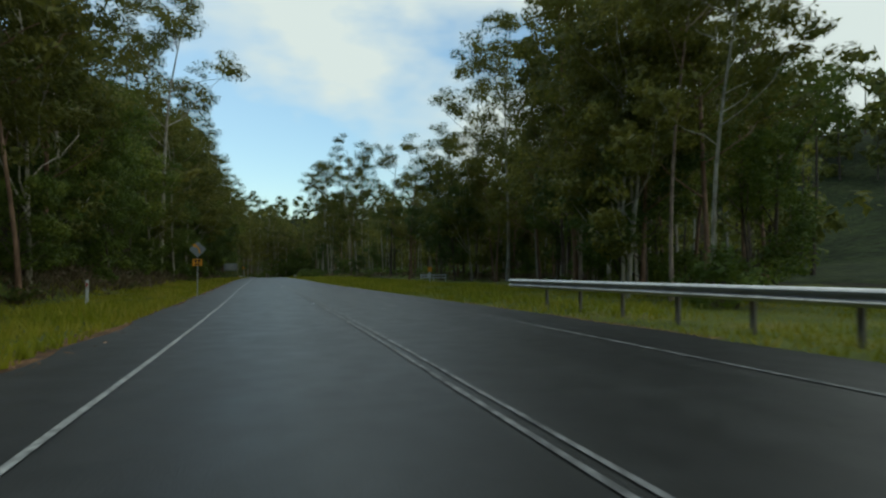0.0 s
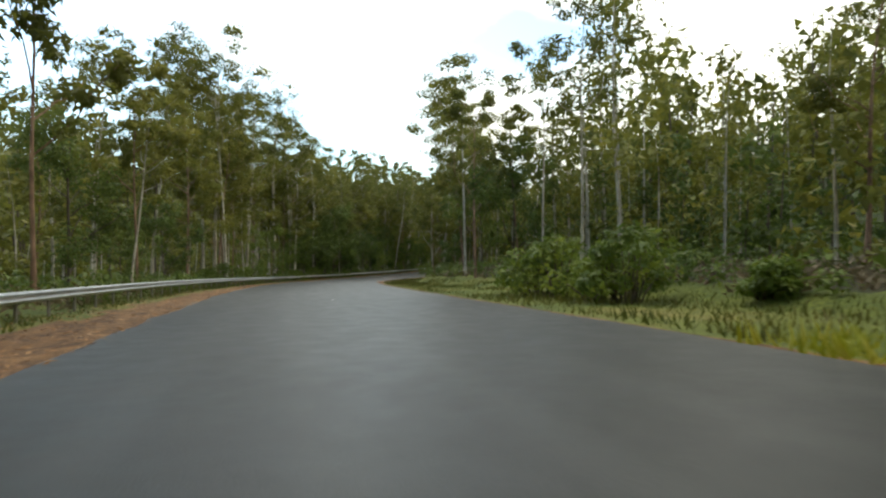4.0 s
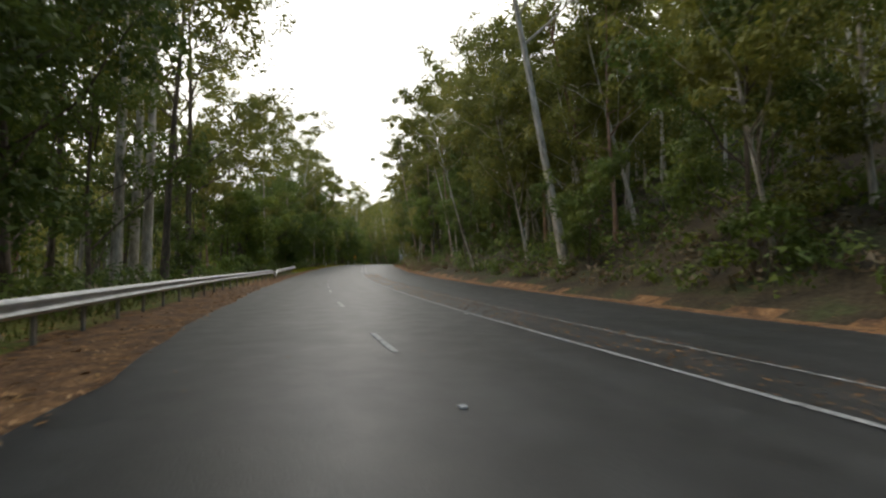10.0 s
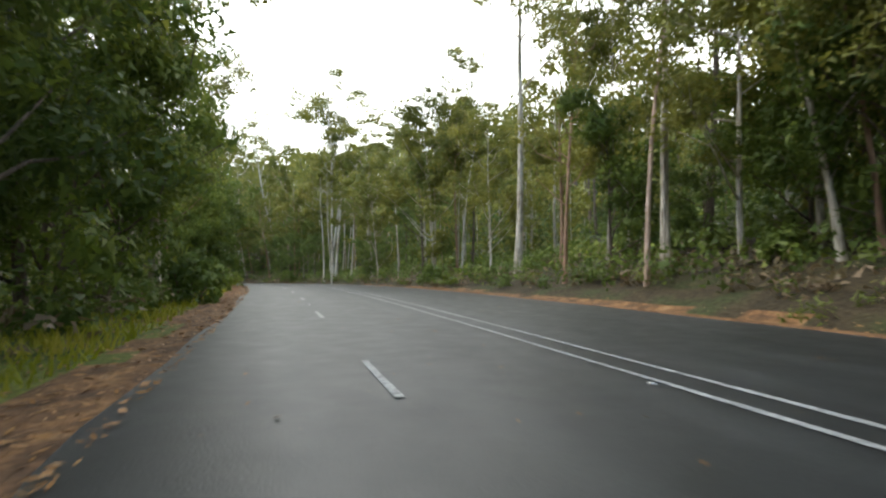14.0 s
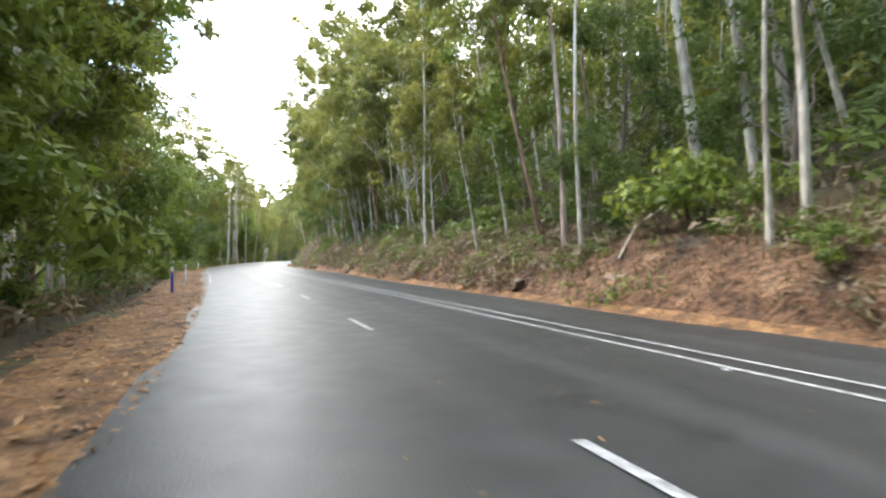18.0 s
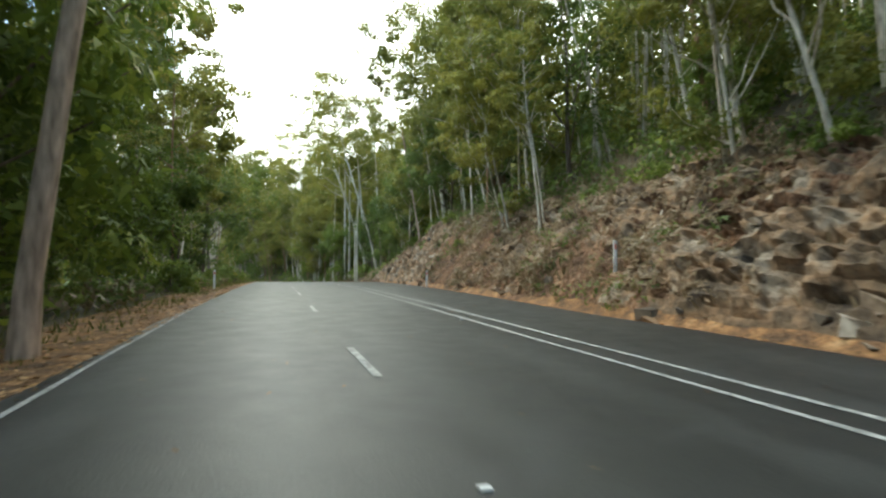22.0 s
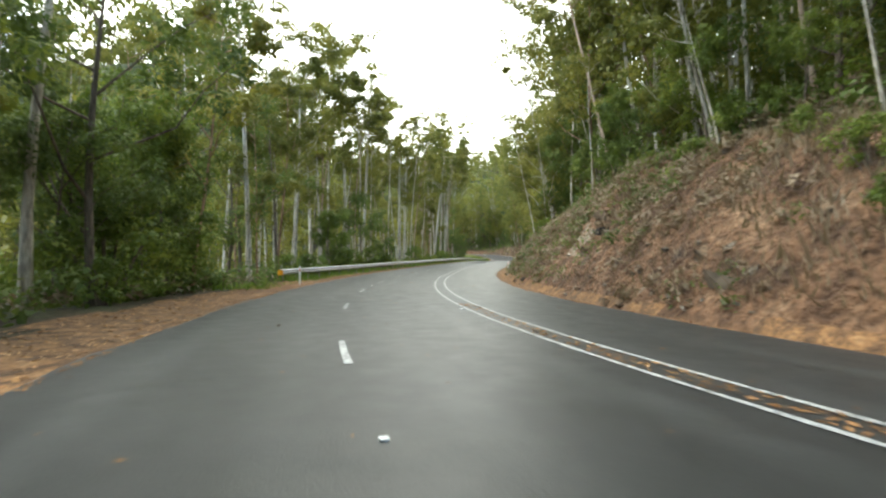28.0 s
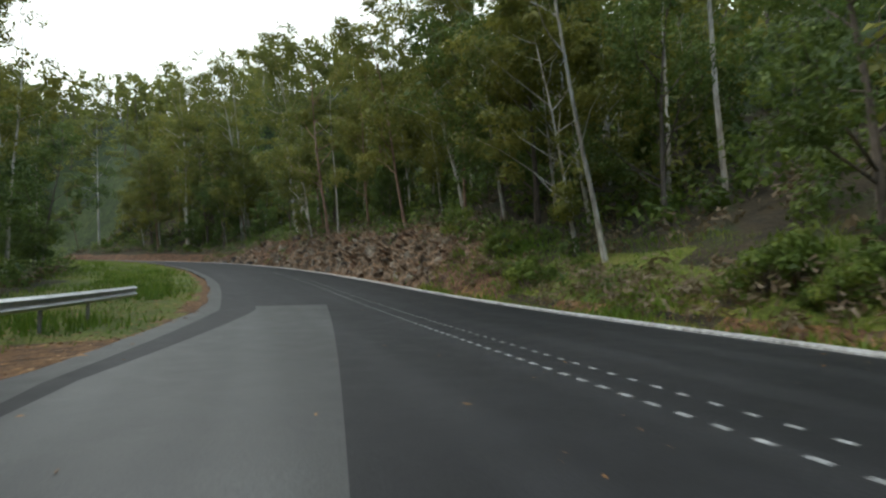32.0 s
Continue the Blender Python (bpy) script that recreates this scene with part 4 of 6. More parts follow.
for k in range(14):
    a = r_.uniform(742, 806)
    plant((MID, WATTLE)[k % 2], k, a, float(PAVE_L(a)) - r_.uniform(4.2, 7.5), None, r_.uniform(.5, .85) if a < 768 else r_.uniform(.3, .5), r_.uniform(0, 6.28))
for k, (a, b) in enumerate(((787, -3.5), (791, -4.2), (800, -3.5), (796, -5.4))):
    plant(POLE, (1, 0, 1, 3)[k], a, b, None, 1.0, k)
r_ = np.random.default_rng(561)
for k in range(56):
    plant((SLIM, TALL, SLIM)[k % 3], k, r_.uniform(215, 345), -r_.uniform(9.5, 17), None, r_.uniform(1.05, 1.4) if k % 3 != 1 else r_.uniform(.85, 1.05), r_.uniform(0, 6.28))
r_ = np.random.default_rng(551)
for k in range(64):
    plant((TALL, STRINGY, CROWNY, STRINGY)[k % 4], k, r_.uniform(872, 966), r_.uniform(15, 42), None, r_.uniform(.95, 1.25), r_.uniform(0, 6.28))
for k in range(16):
    plant((TALL, STRINGY)[k % 2], k, r_.uniform(1040, 1122), -r_.uniform(10, 18), None, r_.uniform(.9, 1.15), r_.uniform(0, 6.28))
for k in range(26):
    plant((STRINGY, TALL, CROWNY)[k % 3], k, r_.uniform(84, 150), -r_.uniform(11, 19), None, r_.uniform(1.05, 1.3), r_.uniform(0, 6.28))
plant(WATTLE, 2, 100.5, 15.3, None, .45, 1.0)
stand(WATTLE, 14, -0.6, 2.5, 14, .7, 1.15)
for a, b, n, seed in ((425, 545, 60, 15), (560, 730, 50, 16), (765, 835, 40, 17), (40, 160, 55, 18)):
    s, d, r = spots(n * 2, 1.5, 3.8 + 9 * (a < 100), seed, a, b)
    for u, v in zip(s[d < 0], d[d < 0]):
        plant(WATTLE, int(r.integers(0, 99)), u, v, None, r.uniform(.7, 1.25), r.uniform(0, 6.28))
stand(FERN, 150, -1.4, 1.0, 8, .8, 1.3)


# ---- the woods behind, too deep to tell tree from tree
def light_tree(seed, h, r0, clear, w, count, size, flat=0.8):
    r = np.random.default_rng(seed)
    axis = bend(r, h, 0.05, 5)
    tv, tf = tube(axis, r0 * np.linspace(1.2, 0.2, 5), 4)
    tf = np.concatenate([tf[:, [0, 1, 2]], tf[:, [0, 2, 3]]])
    k = max(4, count // 20)
    z = r.uniform(clear * h, h, k)
    az = r.uniform(0, 6.28, k)
    rad = w * r.uniform(0.2, 1, k) * np.sin(np.pi * np.clip(0.22 + 0.75 * (z - clear * h) / (h - clear * h), 0, 1))
    c = np.stack([rad * np.cos(az), rad * np.sin(az), z], 1)
    sp = np.stack([w * r.uniform(0.3, 0.5, k)] * 3, 1)
    sp[:, 2] *= flat
    lv, lf = leaves(c, sp, 20, size, r, 0.4, 1.5)
    return tv, tf, lv, lf


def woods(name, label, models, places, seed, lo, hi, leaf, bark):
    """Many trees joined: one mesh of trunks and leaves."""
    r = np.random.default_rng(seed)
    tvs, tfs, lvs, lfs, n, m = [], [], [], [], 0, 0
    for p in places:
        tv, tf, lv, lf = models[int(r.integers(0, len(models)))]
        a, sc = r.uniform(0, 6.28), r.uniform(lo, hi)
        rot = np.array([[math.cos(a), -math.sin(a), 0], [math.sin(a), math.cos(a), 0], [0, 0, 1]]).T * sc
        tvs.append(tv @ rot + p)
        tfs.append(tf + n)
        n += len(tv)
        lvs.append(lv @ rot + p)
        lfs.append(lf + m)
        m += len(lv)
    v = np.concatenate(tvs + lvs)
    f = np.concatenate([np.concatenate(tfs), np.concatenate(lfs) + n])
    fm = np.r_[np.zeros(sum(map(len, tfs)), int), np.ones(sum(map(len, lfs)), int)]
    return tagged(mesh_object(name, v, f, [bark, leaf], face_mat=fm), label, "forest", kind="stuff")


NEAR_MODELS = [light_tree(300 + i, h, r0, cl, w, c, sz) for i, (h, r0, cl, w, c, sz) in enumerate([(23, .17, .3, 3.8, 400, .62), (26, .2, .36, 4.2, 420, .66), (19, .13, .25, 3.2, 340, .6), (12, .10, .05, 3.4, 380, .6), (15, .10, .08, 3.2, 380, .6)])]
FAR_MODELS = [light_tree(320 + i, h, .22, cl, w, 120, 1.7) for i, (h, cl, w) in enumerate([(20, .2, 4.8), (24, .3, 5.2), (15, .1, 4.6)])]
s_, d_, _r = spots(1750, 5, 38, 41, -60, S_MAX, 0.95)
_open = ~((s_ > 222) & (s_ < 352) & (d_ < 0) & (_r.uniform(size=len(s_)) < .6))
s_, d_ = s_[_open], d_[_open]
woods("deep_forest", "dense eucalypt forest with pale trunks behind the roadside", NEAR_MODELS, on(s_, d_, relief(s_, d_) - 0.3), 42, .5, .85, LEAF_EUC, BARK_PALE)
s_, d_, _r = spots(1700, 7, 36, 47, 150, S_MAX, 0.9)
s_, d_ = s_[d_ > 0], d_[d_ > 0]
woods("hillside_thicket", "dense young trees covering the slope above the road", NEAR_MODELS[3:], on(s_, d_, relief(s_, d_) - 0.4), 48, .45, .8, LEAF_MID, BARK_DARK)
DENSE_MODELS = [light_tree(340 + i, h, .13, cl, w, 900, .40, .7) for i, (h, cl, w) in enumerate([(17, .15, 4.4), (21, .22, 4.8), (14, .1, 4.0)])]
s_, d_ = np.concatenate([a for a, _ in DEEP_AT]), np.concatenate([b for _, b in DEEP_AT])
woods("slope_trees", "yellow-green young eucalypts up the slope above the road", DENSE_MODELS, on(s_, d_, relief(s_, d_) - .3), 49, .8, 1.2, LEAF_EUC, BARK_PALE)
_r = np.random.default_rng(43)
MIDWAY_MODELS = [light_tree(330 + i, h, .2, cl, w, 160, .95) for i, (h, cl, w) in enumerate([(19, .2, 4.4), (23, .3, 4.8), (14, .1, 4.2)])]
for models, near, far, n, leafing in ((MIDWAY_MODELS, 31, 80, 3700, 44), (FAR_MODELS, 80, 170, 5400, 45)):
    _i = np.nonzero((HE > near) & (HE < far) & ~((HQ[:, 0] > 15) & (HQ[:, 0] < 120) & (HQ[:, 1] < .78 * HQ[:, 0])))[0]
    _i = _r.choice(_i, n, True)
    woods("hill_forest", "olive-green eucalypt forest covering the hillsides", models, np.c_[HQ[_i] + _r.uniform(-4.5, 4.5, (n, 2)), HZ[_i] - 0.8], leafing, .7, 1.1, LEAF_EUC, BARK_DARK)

# ---- undergrowth on the forest floor
s_, d_, _r = spots(10500, 2.5, 30, 51, -60, S_MAX, 1.15)
_c = on(s_, d_, relief(s_, d_) + 0.35)
_w = _r.uniform(0.5, 1.3, (len(_c), 1))
_v, _f = leaves(_c, np.c_[_w, _w, _w * 0.8], 22, 0.42, _r, -0.2, 1.5)
tagged(mesh_object("undergrowth", _v, _f, LEAF_SHRUB), "tangled green undergrowth on the forest floor", "undergrowth", kind="stuff")

s_, d_, _r = spots(17000, 4, 40, 57, 420, S_MAX, 0.9)
_up = (d_ > 0) & (HILL_R(s_) > .21)
s_, d_ = s_[_up], d_[_up]
_c = on(s_, d_, relief(s_, d_) + 0.4)
_w = _r.uniform(0.6, 1.5, (len(_c), 1))
_v, _f = leaves(_c, np.c_[_w, _w, _w * 0.8], 30, 0.36, _r, -0.2, 1.6)
tagged(mesh_object("undergrowth", _v, _f, LEAF_MID), "green undergrowth covering the slope under the trees", "undergrowth", kind="stuff")

s_, d_, _r = spots(12000, -1.2, 8, 53, -60, S_MAX, 1.0)
_c = on(s_, d_, relief(s_, d_) + 0.3)
_w = _r.uniform(0.35, 0.9, (len(_c), 1))
_v, _f = leaves(_c, np.c_[_w, _w, _w * 0.7], 17, 0.26, _r, -0.3, 2.2)
tagged(mesh_object("undergrowth", _v, _f, LEAF_BRUSH), "dry olive-brown scrub at the forest's edge", "undergrowth", kind="stuff")

s_, d_, _r = spots(5200, -0.9, 8, 55, 120, S_MAX, 1.3)
_w = _r.uniform(0.5, 1.2, (len(s_), 1))
_c = on(s_, d_, relief(s_, d_)) + np.c_[0 * _w, 0 * _w, _w * 0.7]
_v, _f = leaves(_c, np.c_[_w, _w, _w * 0.8], 62, 0.22, _r, 0.1, 1.7)
tagged(mesh_object("understorey", _v, _f, LEAF_MID), "dark-green low shrubs along the forest's edge", "undergrowth", kind="stuff")
# ---------------------------------------------------------------- roadside things
def thing(name, s, d, z=None, turn=0.0, label="", category="", group="", kind=""):
    """An Empty at the foot of a thing beside the road, facing along it towards oncoming traffic from behind (its front is -y)."""
    ob = new(name)
    ob.matrix_basis = Matrix.Translation(on(s, d, float(relief(s, d)) if z is None else z)) @ pose(0, 0, 0, 0, 0, heading(s) + turn)
    return tagged(ob, label, category, group, kind)


def guard_rail(s0, s1, off, label, end=True, sink=0.0, dip=-999.0):
    """W-beam rail: a corrugated steel beam on posts with spacer blocks, the first post's end turned away."""
    root = thing("guard_rail", s0, float(off(s0)), label=label, category="guard rail")
    inv = root.matrix_basis.inverted()
    prof = [(0.0, .43), (-.02, .45), (-.075, .485), (-.075, .505), (-.01, .56), (-.01, .60), (-.075, .655), (-.075, .675), (-.02, .71), (0.0, .73)]
    n = int((s1 - s0) / 3.9)
    for k in range(n):
        a, b = s0 + (s1 - s0) * k / n, s0 + (s1 - s0) * (k + 1) / n + 0.15
        s = np.linspace(a, b, 4)
        low = sink + 0.34 * np.exp(-((s - dip) / 1.1) ** 2)
        sg = 1 if off(s0) < 0 else -1
        outer = np.stack([on(s, off(s) - sg * y + 0.004 * (k % 2), z - 0.05 - low) for y, z in prof], 1)
        inner = np.stack([on(s, off(s) - sg * (y + 0.02), z - 0.05 - low) for y, z in prof], 1)
        v = np.concatenate([outer.reshape(-1, 3), inner.reshape(-1, 3)])
        f = np.concatenate([grid_faces(4, len(prof)), grid_faces(4, len(prof))[:, ::-1] + 4 * len(prof)])
        v = np.array([inv @ Vector(p) for p in v])
        mesh_object("beam", v, f, STEEL, root, smooth=False)
    m = int((s1 - s0) / 2.0)
    post = box(.06, .11, 1.5, (0, 0, -.08), .006)
    pm = bpy.data.meshes.new("post")
    post.to_mesh(pm)
    post.free()
    pm.materials.append(TIMBER)
    sg = 1 if off(s0) < 0 else -1
    for k in range(m):
        s = s0 + 0.6 + (s1 - s0 - 1) * k / m
        ob = new("post", pm)
        ob.parent = root
        ob.matrix_basis = inv @ (Matrix.Translation(on(s, float(off(s)) - sg * 0.13, -sink)) @ pose(0, 0, 0, 0, 0, heading(s)))
    if end:
        cap = rod(.16, .32, (0, 0, .42), 14)
        c = part("end_terminal", cap, YELLOW, root, "orange-yellow reflective end terminal")
        c.matrix_basis = pose(0, -0.08, 0.0)
    return root


guard_rail(-30, 18.2, table((-30, 8.7), (18.2, 8.75)), "long galvanised steel guard rail beside the grass", False, -0.16)
guard_rail(157, 318, table((157, -6.2), (200, -6.6), (237, -7.6), (270, -7.0), (300, -4.9), (318, -4.6)), "galvanised steel guard rail above the leaf-strewn verge")
guard_rail(325, 416.5, table((325, -4.9), (340, -3.8), (361, -3.6), (388, -3.5), (416, -3.2)), "galvanised steel guard rail above the leaf-strewn verge", True, 0.0, 416.7)
guard_rail(416.6, 441, table((416, -3.2), (428, -3.6), (441, -4.1)), "short bent length of galvanised steel guard rail", False, 0.0, 416.4)
guard_rail(1048, 1171, table((1048, -5.2), (1062, -3.9), (1085, -3.3), (1100, -3.1), (1135, -4.0), (1163, -4.3), (1171, -2.7)), "galvanised steel guard rail with a curved end beside grass")


def guide_post(s, d, label="white roadside guide post with a red reflector", tone=WHITE):
    g = thing("guide_post", s, d, label=label, category="guide post", group="guide posts")
    bm = box(.10, .045, 1.15, (0, 0, .45), .012)
    part("post", bm, tone, g)
    part("reflector", box(.05, .012, .13, (0, -.029, .84), .003), RED, g, "red reflector")
    if tone is BLUE:
        part("cap", box(.11, .055, .2, (0, 0, .95), .01), WHITE, g, "white cap band")
    return g


for s in (509, 584, 651, 735, 772, 796, 832, 1009, 1045):
    guide_post(s, float(PAVE_L(s)) - 1.15)
for s in (587, 657.5, 893, 905, 1061):
    guide_post(s, float(PAVE_R(s)) + 0.9)
guide_post(25, -6.7)
guide_post(814.3, 9.6)
guide_post(831.5, 8.8)
guide_post(896.6, -2.1)
guide_post(914.5, -1.15)
guide_post(972, -3.4)
guide_post(697, -2.1)
guide_post(476.5, -3.2)
guide_post(688.2, float(PAVE_L(689)) - 1.1, "blue roadside marker post with a white cap", BLUE)


def stripe(points, w, z, mat, parent, name="arrow"):
    """A flat bent stroke in the xz plane, a little in front of a sign's face."""
    p = np.asarray(points, float)
    t = np.gradient(p, axis=0)
    t /= np.linalg.norm(t, axis=1)[:, None]
    nrm = np.stack([-t[:, 1], t[:, 0]], 1) * w / 2
    a, b = p + nrm, p - nrm
    v = [(x, z, y) for x, y in a] + [(x, z, y) for x, y in b]
    n = len(p)
    return mesh_object(name, v, [(i, i + 1, n + i + 1, n + i) for i in range(n - 1)], mat, parent)


def lettering(text, size, mat, parent, m, name="lettering"):
    cu = bpy.data.curves.new(name, "FONT")
    cu.body, cu.size, cu.align_x, cu.align_y, cu.extrude = text, size, "CENTER", "CENTER", 0.001
    cu.materials.append(mat)
    me = bpy.data.meshes.new_from_object(new("text_source", cu))
    bpy.data.objects.remove(bpy.data.objects["text_source"])
    ob = new(name, me)
    ob.parent = parent
    ob.matrix_basis = m
    return ob


def warning_sign(s, d, high, face, label, bend_to=1, plate=True, size=.60, plate_mat=None, ink=None, speed=""):
    """A diamond on a post with a curve arrow, and an advisory plate under it."""
    g = thing("warning_sign", s, d, label=label, category="road sign")
    part("post", rod(.03, high, (0, 0.03, 0)), STEEL, g)
    bm = box(size, .006, size, (0, 0, 0), 0)
    bmesh.ops.bevel(bm, geom=[e for e in bm.edges if abs(e.verts[0].co.y - e.verts[1].co.y) > .004], offset=.05, segments=3, affect="EDGES")
    bmesh.ops.rotate(bm, verts=bm.verts, cent=(0, 0, 0), matrix=Matrix.Rotation(radians(45), 3, "Y"))
    bmesh.ops.translate(bm, verts=bm.verts, vec=(0, 0, high - .1))
    part("diamond", bm, face, g)
    q = np.linspace(0, 1, 8)
    arrow = np.stack([bend_to * (-.10 + .22 * q ** 2), high - .32 + .42 * np.sin(q * 1.3)], 1)
    stripe(arrow, .075, -.008, ink or BLACK, g)
    tip, dr = arrow[-1], (arrow[-1] - arrow[-2]) / np.linalg.norm(arrow[-1] - arrow[-2])
    nn = np.array([-dr[1], dr[0]])
    tri = [tip + dr * .14, tip + nn * .11, tip - nn * .11]
    mesh_object("arrow_head", [(x, -.008, y) for x, y in tri], [(0, 1, 2)], ink or BLACK, g)
    if plate:
        part("plate", box(.45, .006, .36, (0, 0, high - .78), .02), plate_mat or YELLOW, g, "advisory speed plate")
        if speed:
            lettering(speed, .3, BLACK, g, pose(0, -.008, high - .74, 90), "speed_numeral")
            part("lettering_bar", box(.2, .003, .05, (0, -.006, high - .9), 0), BLACK, g)
        for k, (x, zz, w, h) in enumerate(() if speed else ((-.09, .07, .10, .13), (.07, .07, .10, .13), (-.01, -.09, .26, .06))):
            part("lettering_bar", box(w, .003, h, (x, -.006, high - .78 + zz), 0), BLACK, g)
    return g


warning_sign(30.7, -3.2, 2.55, SIGN_GREY, "curve warning sign with an orange plate on a grass verge", -1, True, .6, YELLOW, YELLOW)
warning_sign(152, -4.6, 2.9, YELLOW, "orange-yellow curve warning sign beside the guard rail", 1, False)
warning_sign(524, -2.35, 2.5, YELLOW, "orange-yellow curve warning sign and speed plate", -1)
warning_sign(899.5, -1.85, 1.95, YELLOW, "orange-yellow curve warning sign above a speed plate", 1, speed="55")


def board_sign(s, d):
    g = thing("information_board", s, d, label="weathered grey information board on two posts over grass", category="sign board")
    for x in (-.62, .95):
        part("post", rod(.045, 2.2, (x, .05, 0)), TIMBER, g)
    part("board", box(2.45, .05, 1.35, (.1, 0, 2.4), .012), SIGN_GREY, g)
    part("frame", box(2.55, .03, 1.45, (.1, .03, 2.4), .01), SIGN_GREY, g)
    for zz, w in ((2.85, 1.6), (2.62, 1.1), (2.4, 1.9), (2.2, 1.7), (2.0, 1.3)):
        part("lettering_bar", box(w, .004, .07, (.1, -.03, zz), 0), SIGN_WHITE, g)
    return g


board_sign(118, -5.4)


def ring(r0, r1, y, mat, parent, at):
    a = np.linspace(0, 2 * math.pi, 33)
    v = [(at[0] + r * math.cos(t), y, at[1] + r * math.sin(t)) for r in (r0, r1) for t in a]
    return mesh_object("ring", v, [(i, i + 1, 33 + i + 1, 33 + i) for i in range(32)], mat, parent)


g = thing("speed_sign", 496, 11.65, -.02, label="white speed limit sign on a post before an earth bank", category="road sign")
part("post", rod(.03, 2.3, (0, .03, 0)), STEEL, g)
part("panel", box(.62, .006, 1.15, (0, 0, 1.85), .01), SIGN_WHITE, g)
ring(.21, .285, -.006, BLACK, g, (0, 2.0))
lettering("80", .40, BLACK, g, pose(0, -.007, 2.0, 90))
part("lettering_bar", box(.4, .003, .1, (0, -.006, 1.5), 0), BLACK, g)

# speed numerals painted on the road, laid along its slope
for s, d, wide, way in ((497.7, 2.42, 1.12, 1), (497.9, -.4, .84, 1), (494.3, 5.6, .9, -1)):
    ob = lettering("80", 1.9, PAINT, road, Matrix.Identity(4), "painted_numeral")
    for v in ob.data.vertices:
        v.co = on(s + way * v.co.y * 2.25, d + way * v.co.x * wide + .05 * v.co.y, .012 + max(0.0, v.co.z))

# white marker pair, low board behind the rail, gate and hazard marker
g = thing("marker_pair", 117, 7.4, label="pair of white marker plates standing in the grass", category="marker")
for x in (-.17, .17):
    part("plate", box(.21, .02, .68, (x * .8, 0, .36), .01), WHITE, g)
    part("stake", rod(.02, .5, (x, .03, -.1)), STEEL, g)
g = thing("low_board", 346, -6.4, label="small white board on short legs behind the guard rail", category="sign board")
part("panel", box(1.1, .03, .4, (0, 0, 1.05), .01), WHITE, g)
for x in (-.4, .4):
    part("leg", rod(.025, .95, (x, .04, 0)), STEEL, g)
g = thing("hazard_marker", 54, 17.2, label="orange and white hazard marker on a post in the grass", category="marker")
part("post", rod(.05, 1.5), WHITE, g)
part("panel", box(.45, .02, .5, (0, -.06, 1.45), .01), YELLOW, g)
part("lower_panel", box(.4, .02, .5, (-.1, -.06, .75), .01), WHITE, g)
g = thing("white_gate", 62, 20.3, turn=-12, label="low white timber gate rail at a side track", category="gate")
for x in (-1.5, 0, 1.5):
    part("post", box(.12, .12, 1.0, (x, 0, .4), .015), WHITE, g)
for zz in (.45, .78):
    part("rail", box(3.2, .05, .12, (0, -.08, zz), .01), WHITE, g)


# ---------------------------------------------------------------- single trees that stand out
def lone(kind, label, s, d, axis, radii, limbs=(), bark=BARK_PALE, leaf=LEAF_EUC, crown=(), size=.5, seed=5):
    """A tree given by its trunk's and limbs' lines (x along the road's right, y along it, z up) and its clumps (x, y, z, radius)."""
    g = thing(kind, s, d, label=label, category="tree")
    wood = [tube(axis, radii, 9)] + [tube(a, np.linspace(r, r * .35, len(a)), 6) for a, r in limbs]
    v, f = joined(wood)
    f, n0, at = f.tolist(), len(wood[0][0]), len(wood[0][0])
    for w, _ in wood[1:]:
        near = int(((v[:n0] - w[0]) ** 2).sum(1).argmin())
        f += [(near, at, at + 1)]
        at += len(w)
    mesh_object("trunk", v, f, bark, g, smooth=True)
    if crown:
        c = np.array(crown, float)
        r = np.random.default_rng(seed)
        v, f = leaves(c[:, :3], np.stack([c[:, 3], c[:, 3], c[:, 3] * .6], 1), 46, size, r)
        mesh_object("crown", v, f, leaf, g)
    return g


def crown_at(seed, x, y, z, w, n):
    r = np.random.default_rng(seed)
    return [(x + r.normal() * w, y + r.normal() * w, z + r.normal() * w * .6, w * r.uniform(.35, .6)) for _ in range(n)]


lone("leaning_gum_tree", "smooth salmon-grey eucalypt trunk leaning at the road's edge", 809.5, -2.75, [(0, 0, -.5), (.05, 0, 1), (.35, 0, 4), (.8, 0, 8), (1.5, 0, 14), (2.2, 0, 20)], [.21, .16, .14, .12, .10, .05], bark=BARK_SALMON, crown=crown_at(1, 1.8, 0, 18, 2.6, 14))
lone("forked_gum_tree", "bare pale forked eucalypt leaning out over the rock cutting", 784, 10.6, [(0, 0, -.5), (-.05, 0, 2.5), (-.35, 0, 4.2), (-.8, .2, 6.0), (-1.0, .3, 9), (-.7, .3, 13)], [.16, .13, .12, .09, .07, .03],
     [([(-.35, 0, 4.2), (-1.7, 0, 5.4), (-2.4, .2, 7.5), (-2.3, .2, 11), (-2.8, 0, 14)], .09), ([(-.2, 0, 3.3), (-1.0, 0, 3.4), (-1.7, .1, 3.5)], .04)], crown=crown_at(2, -1.5, 0, 13, 2.2, 12))
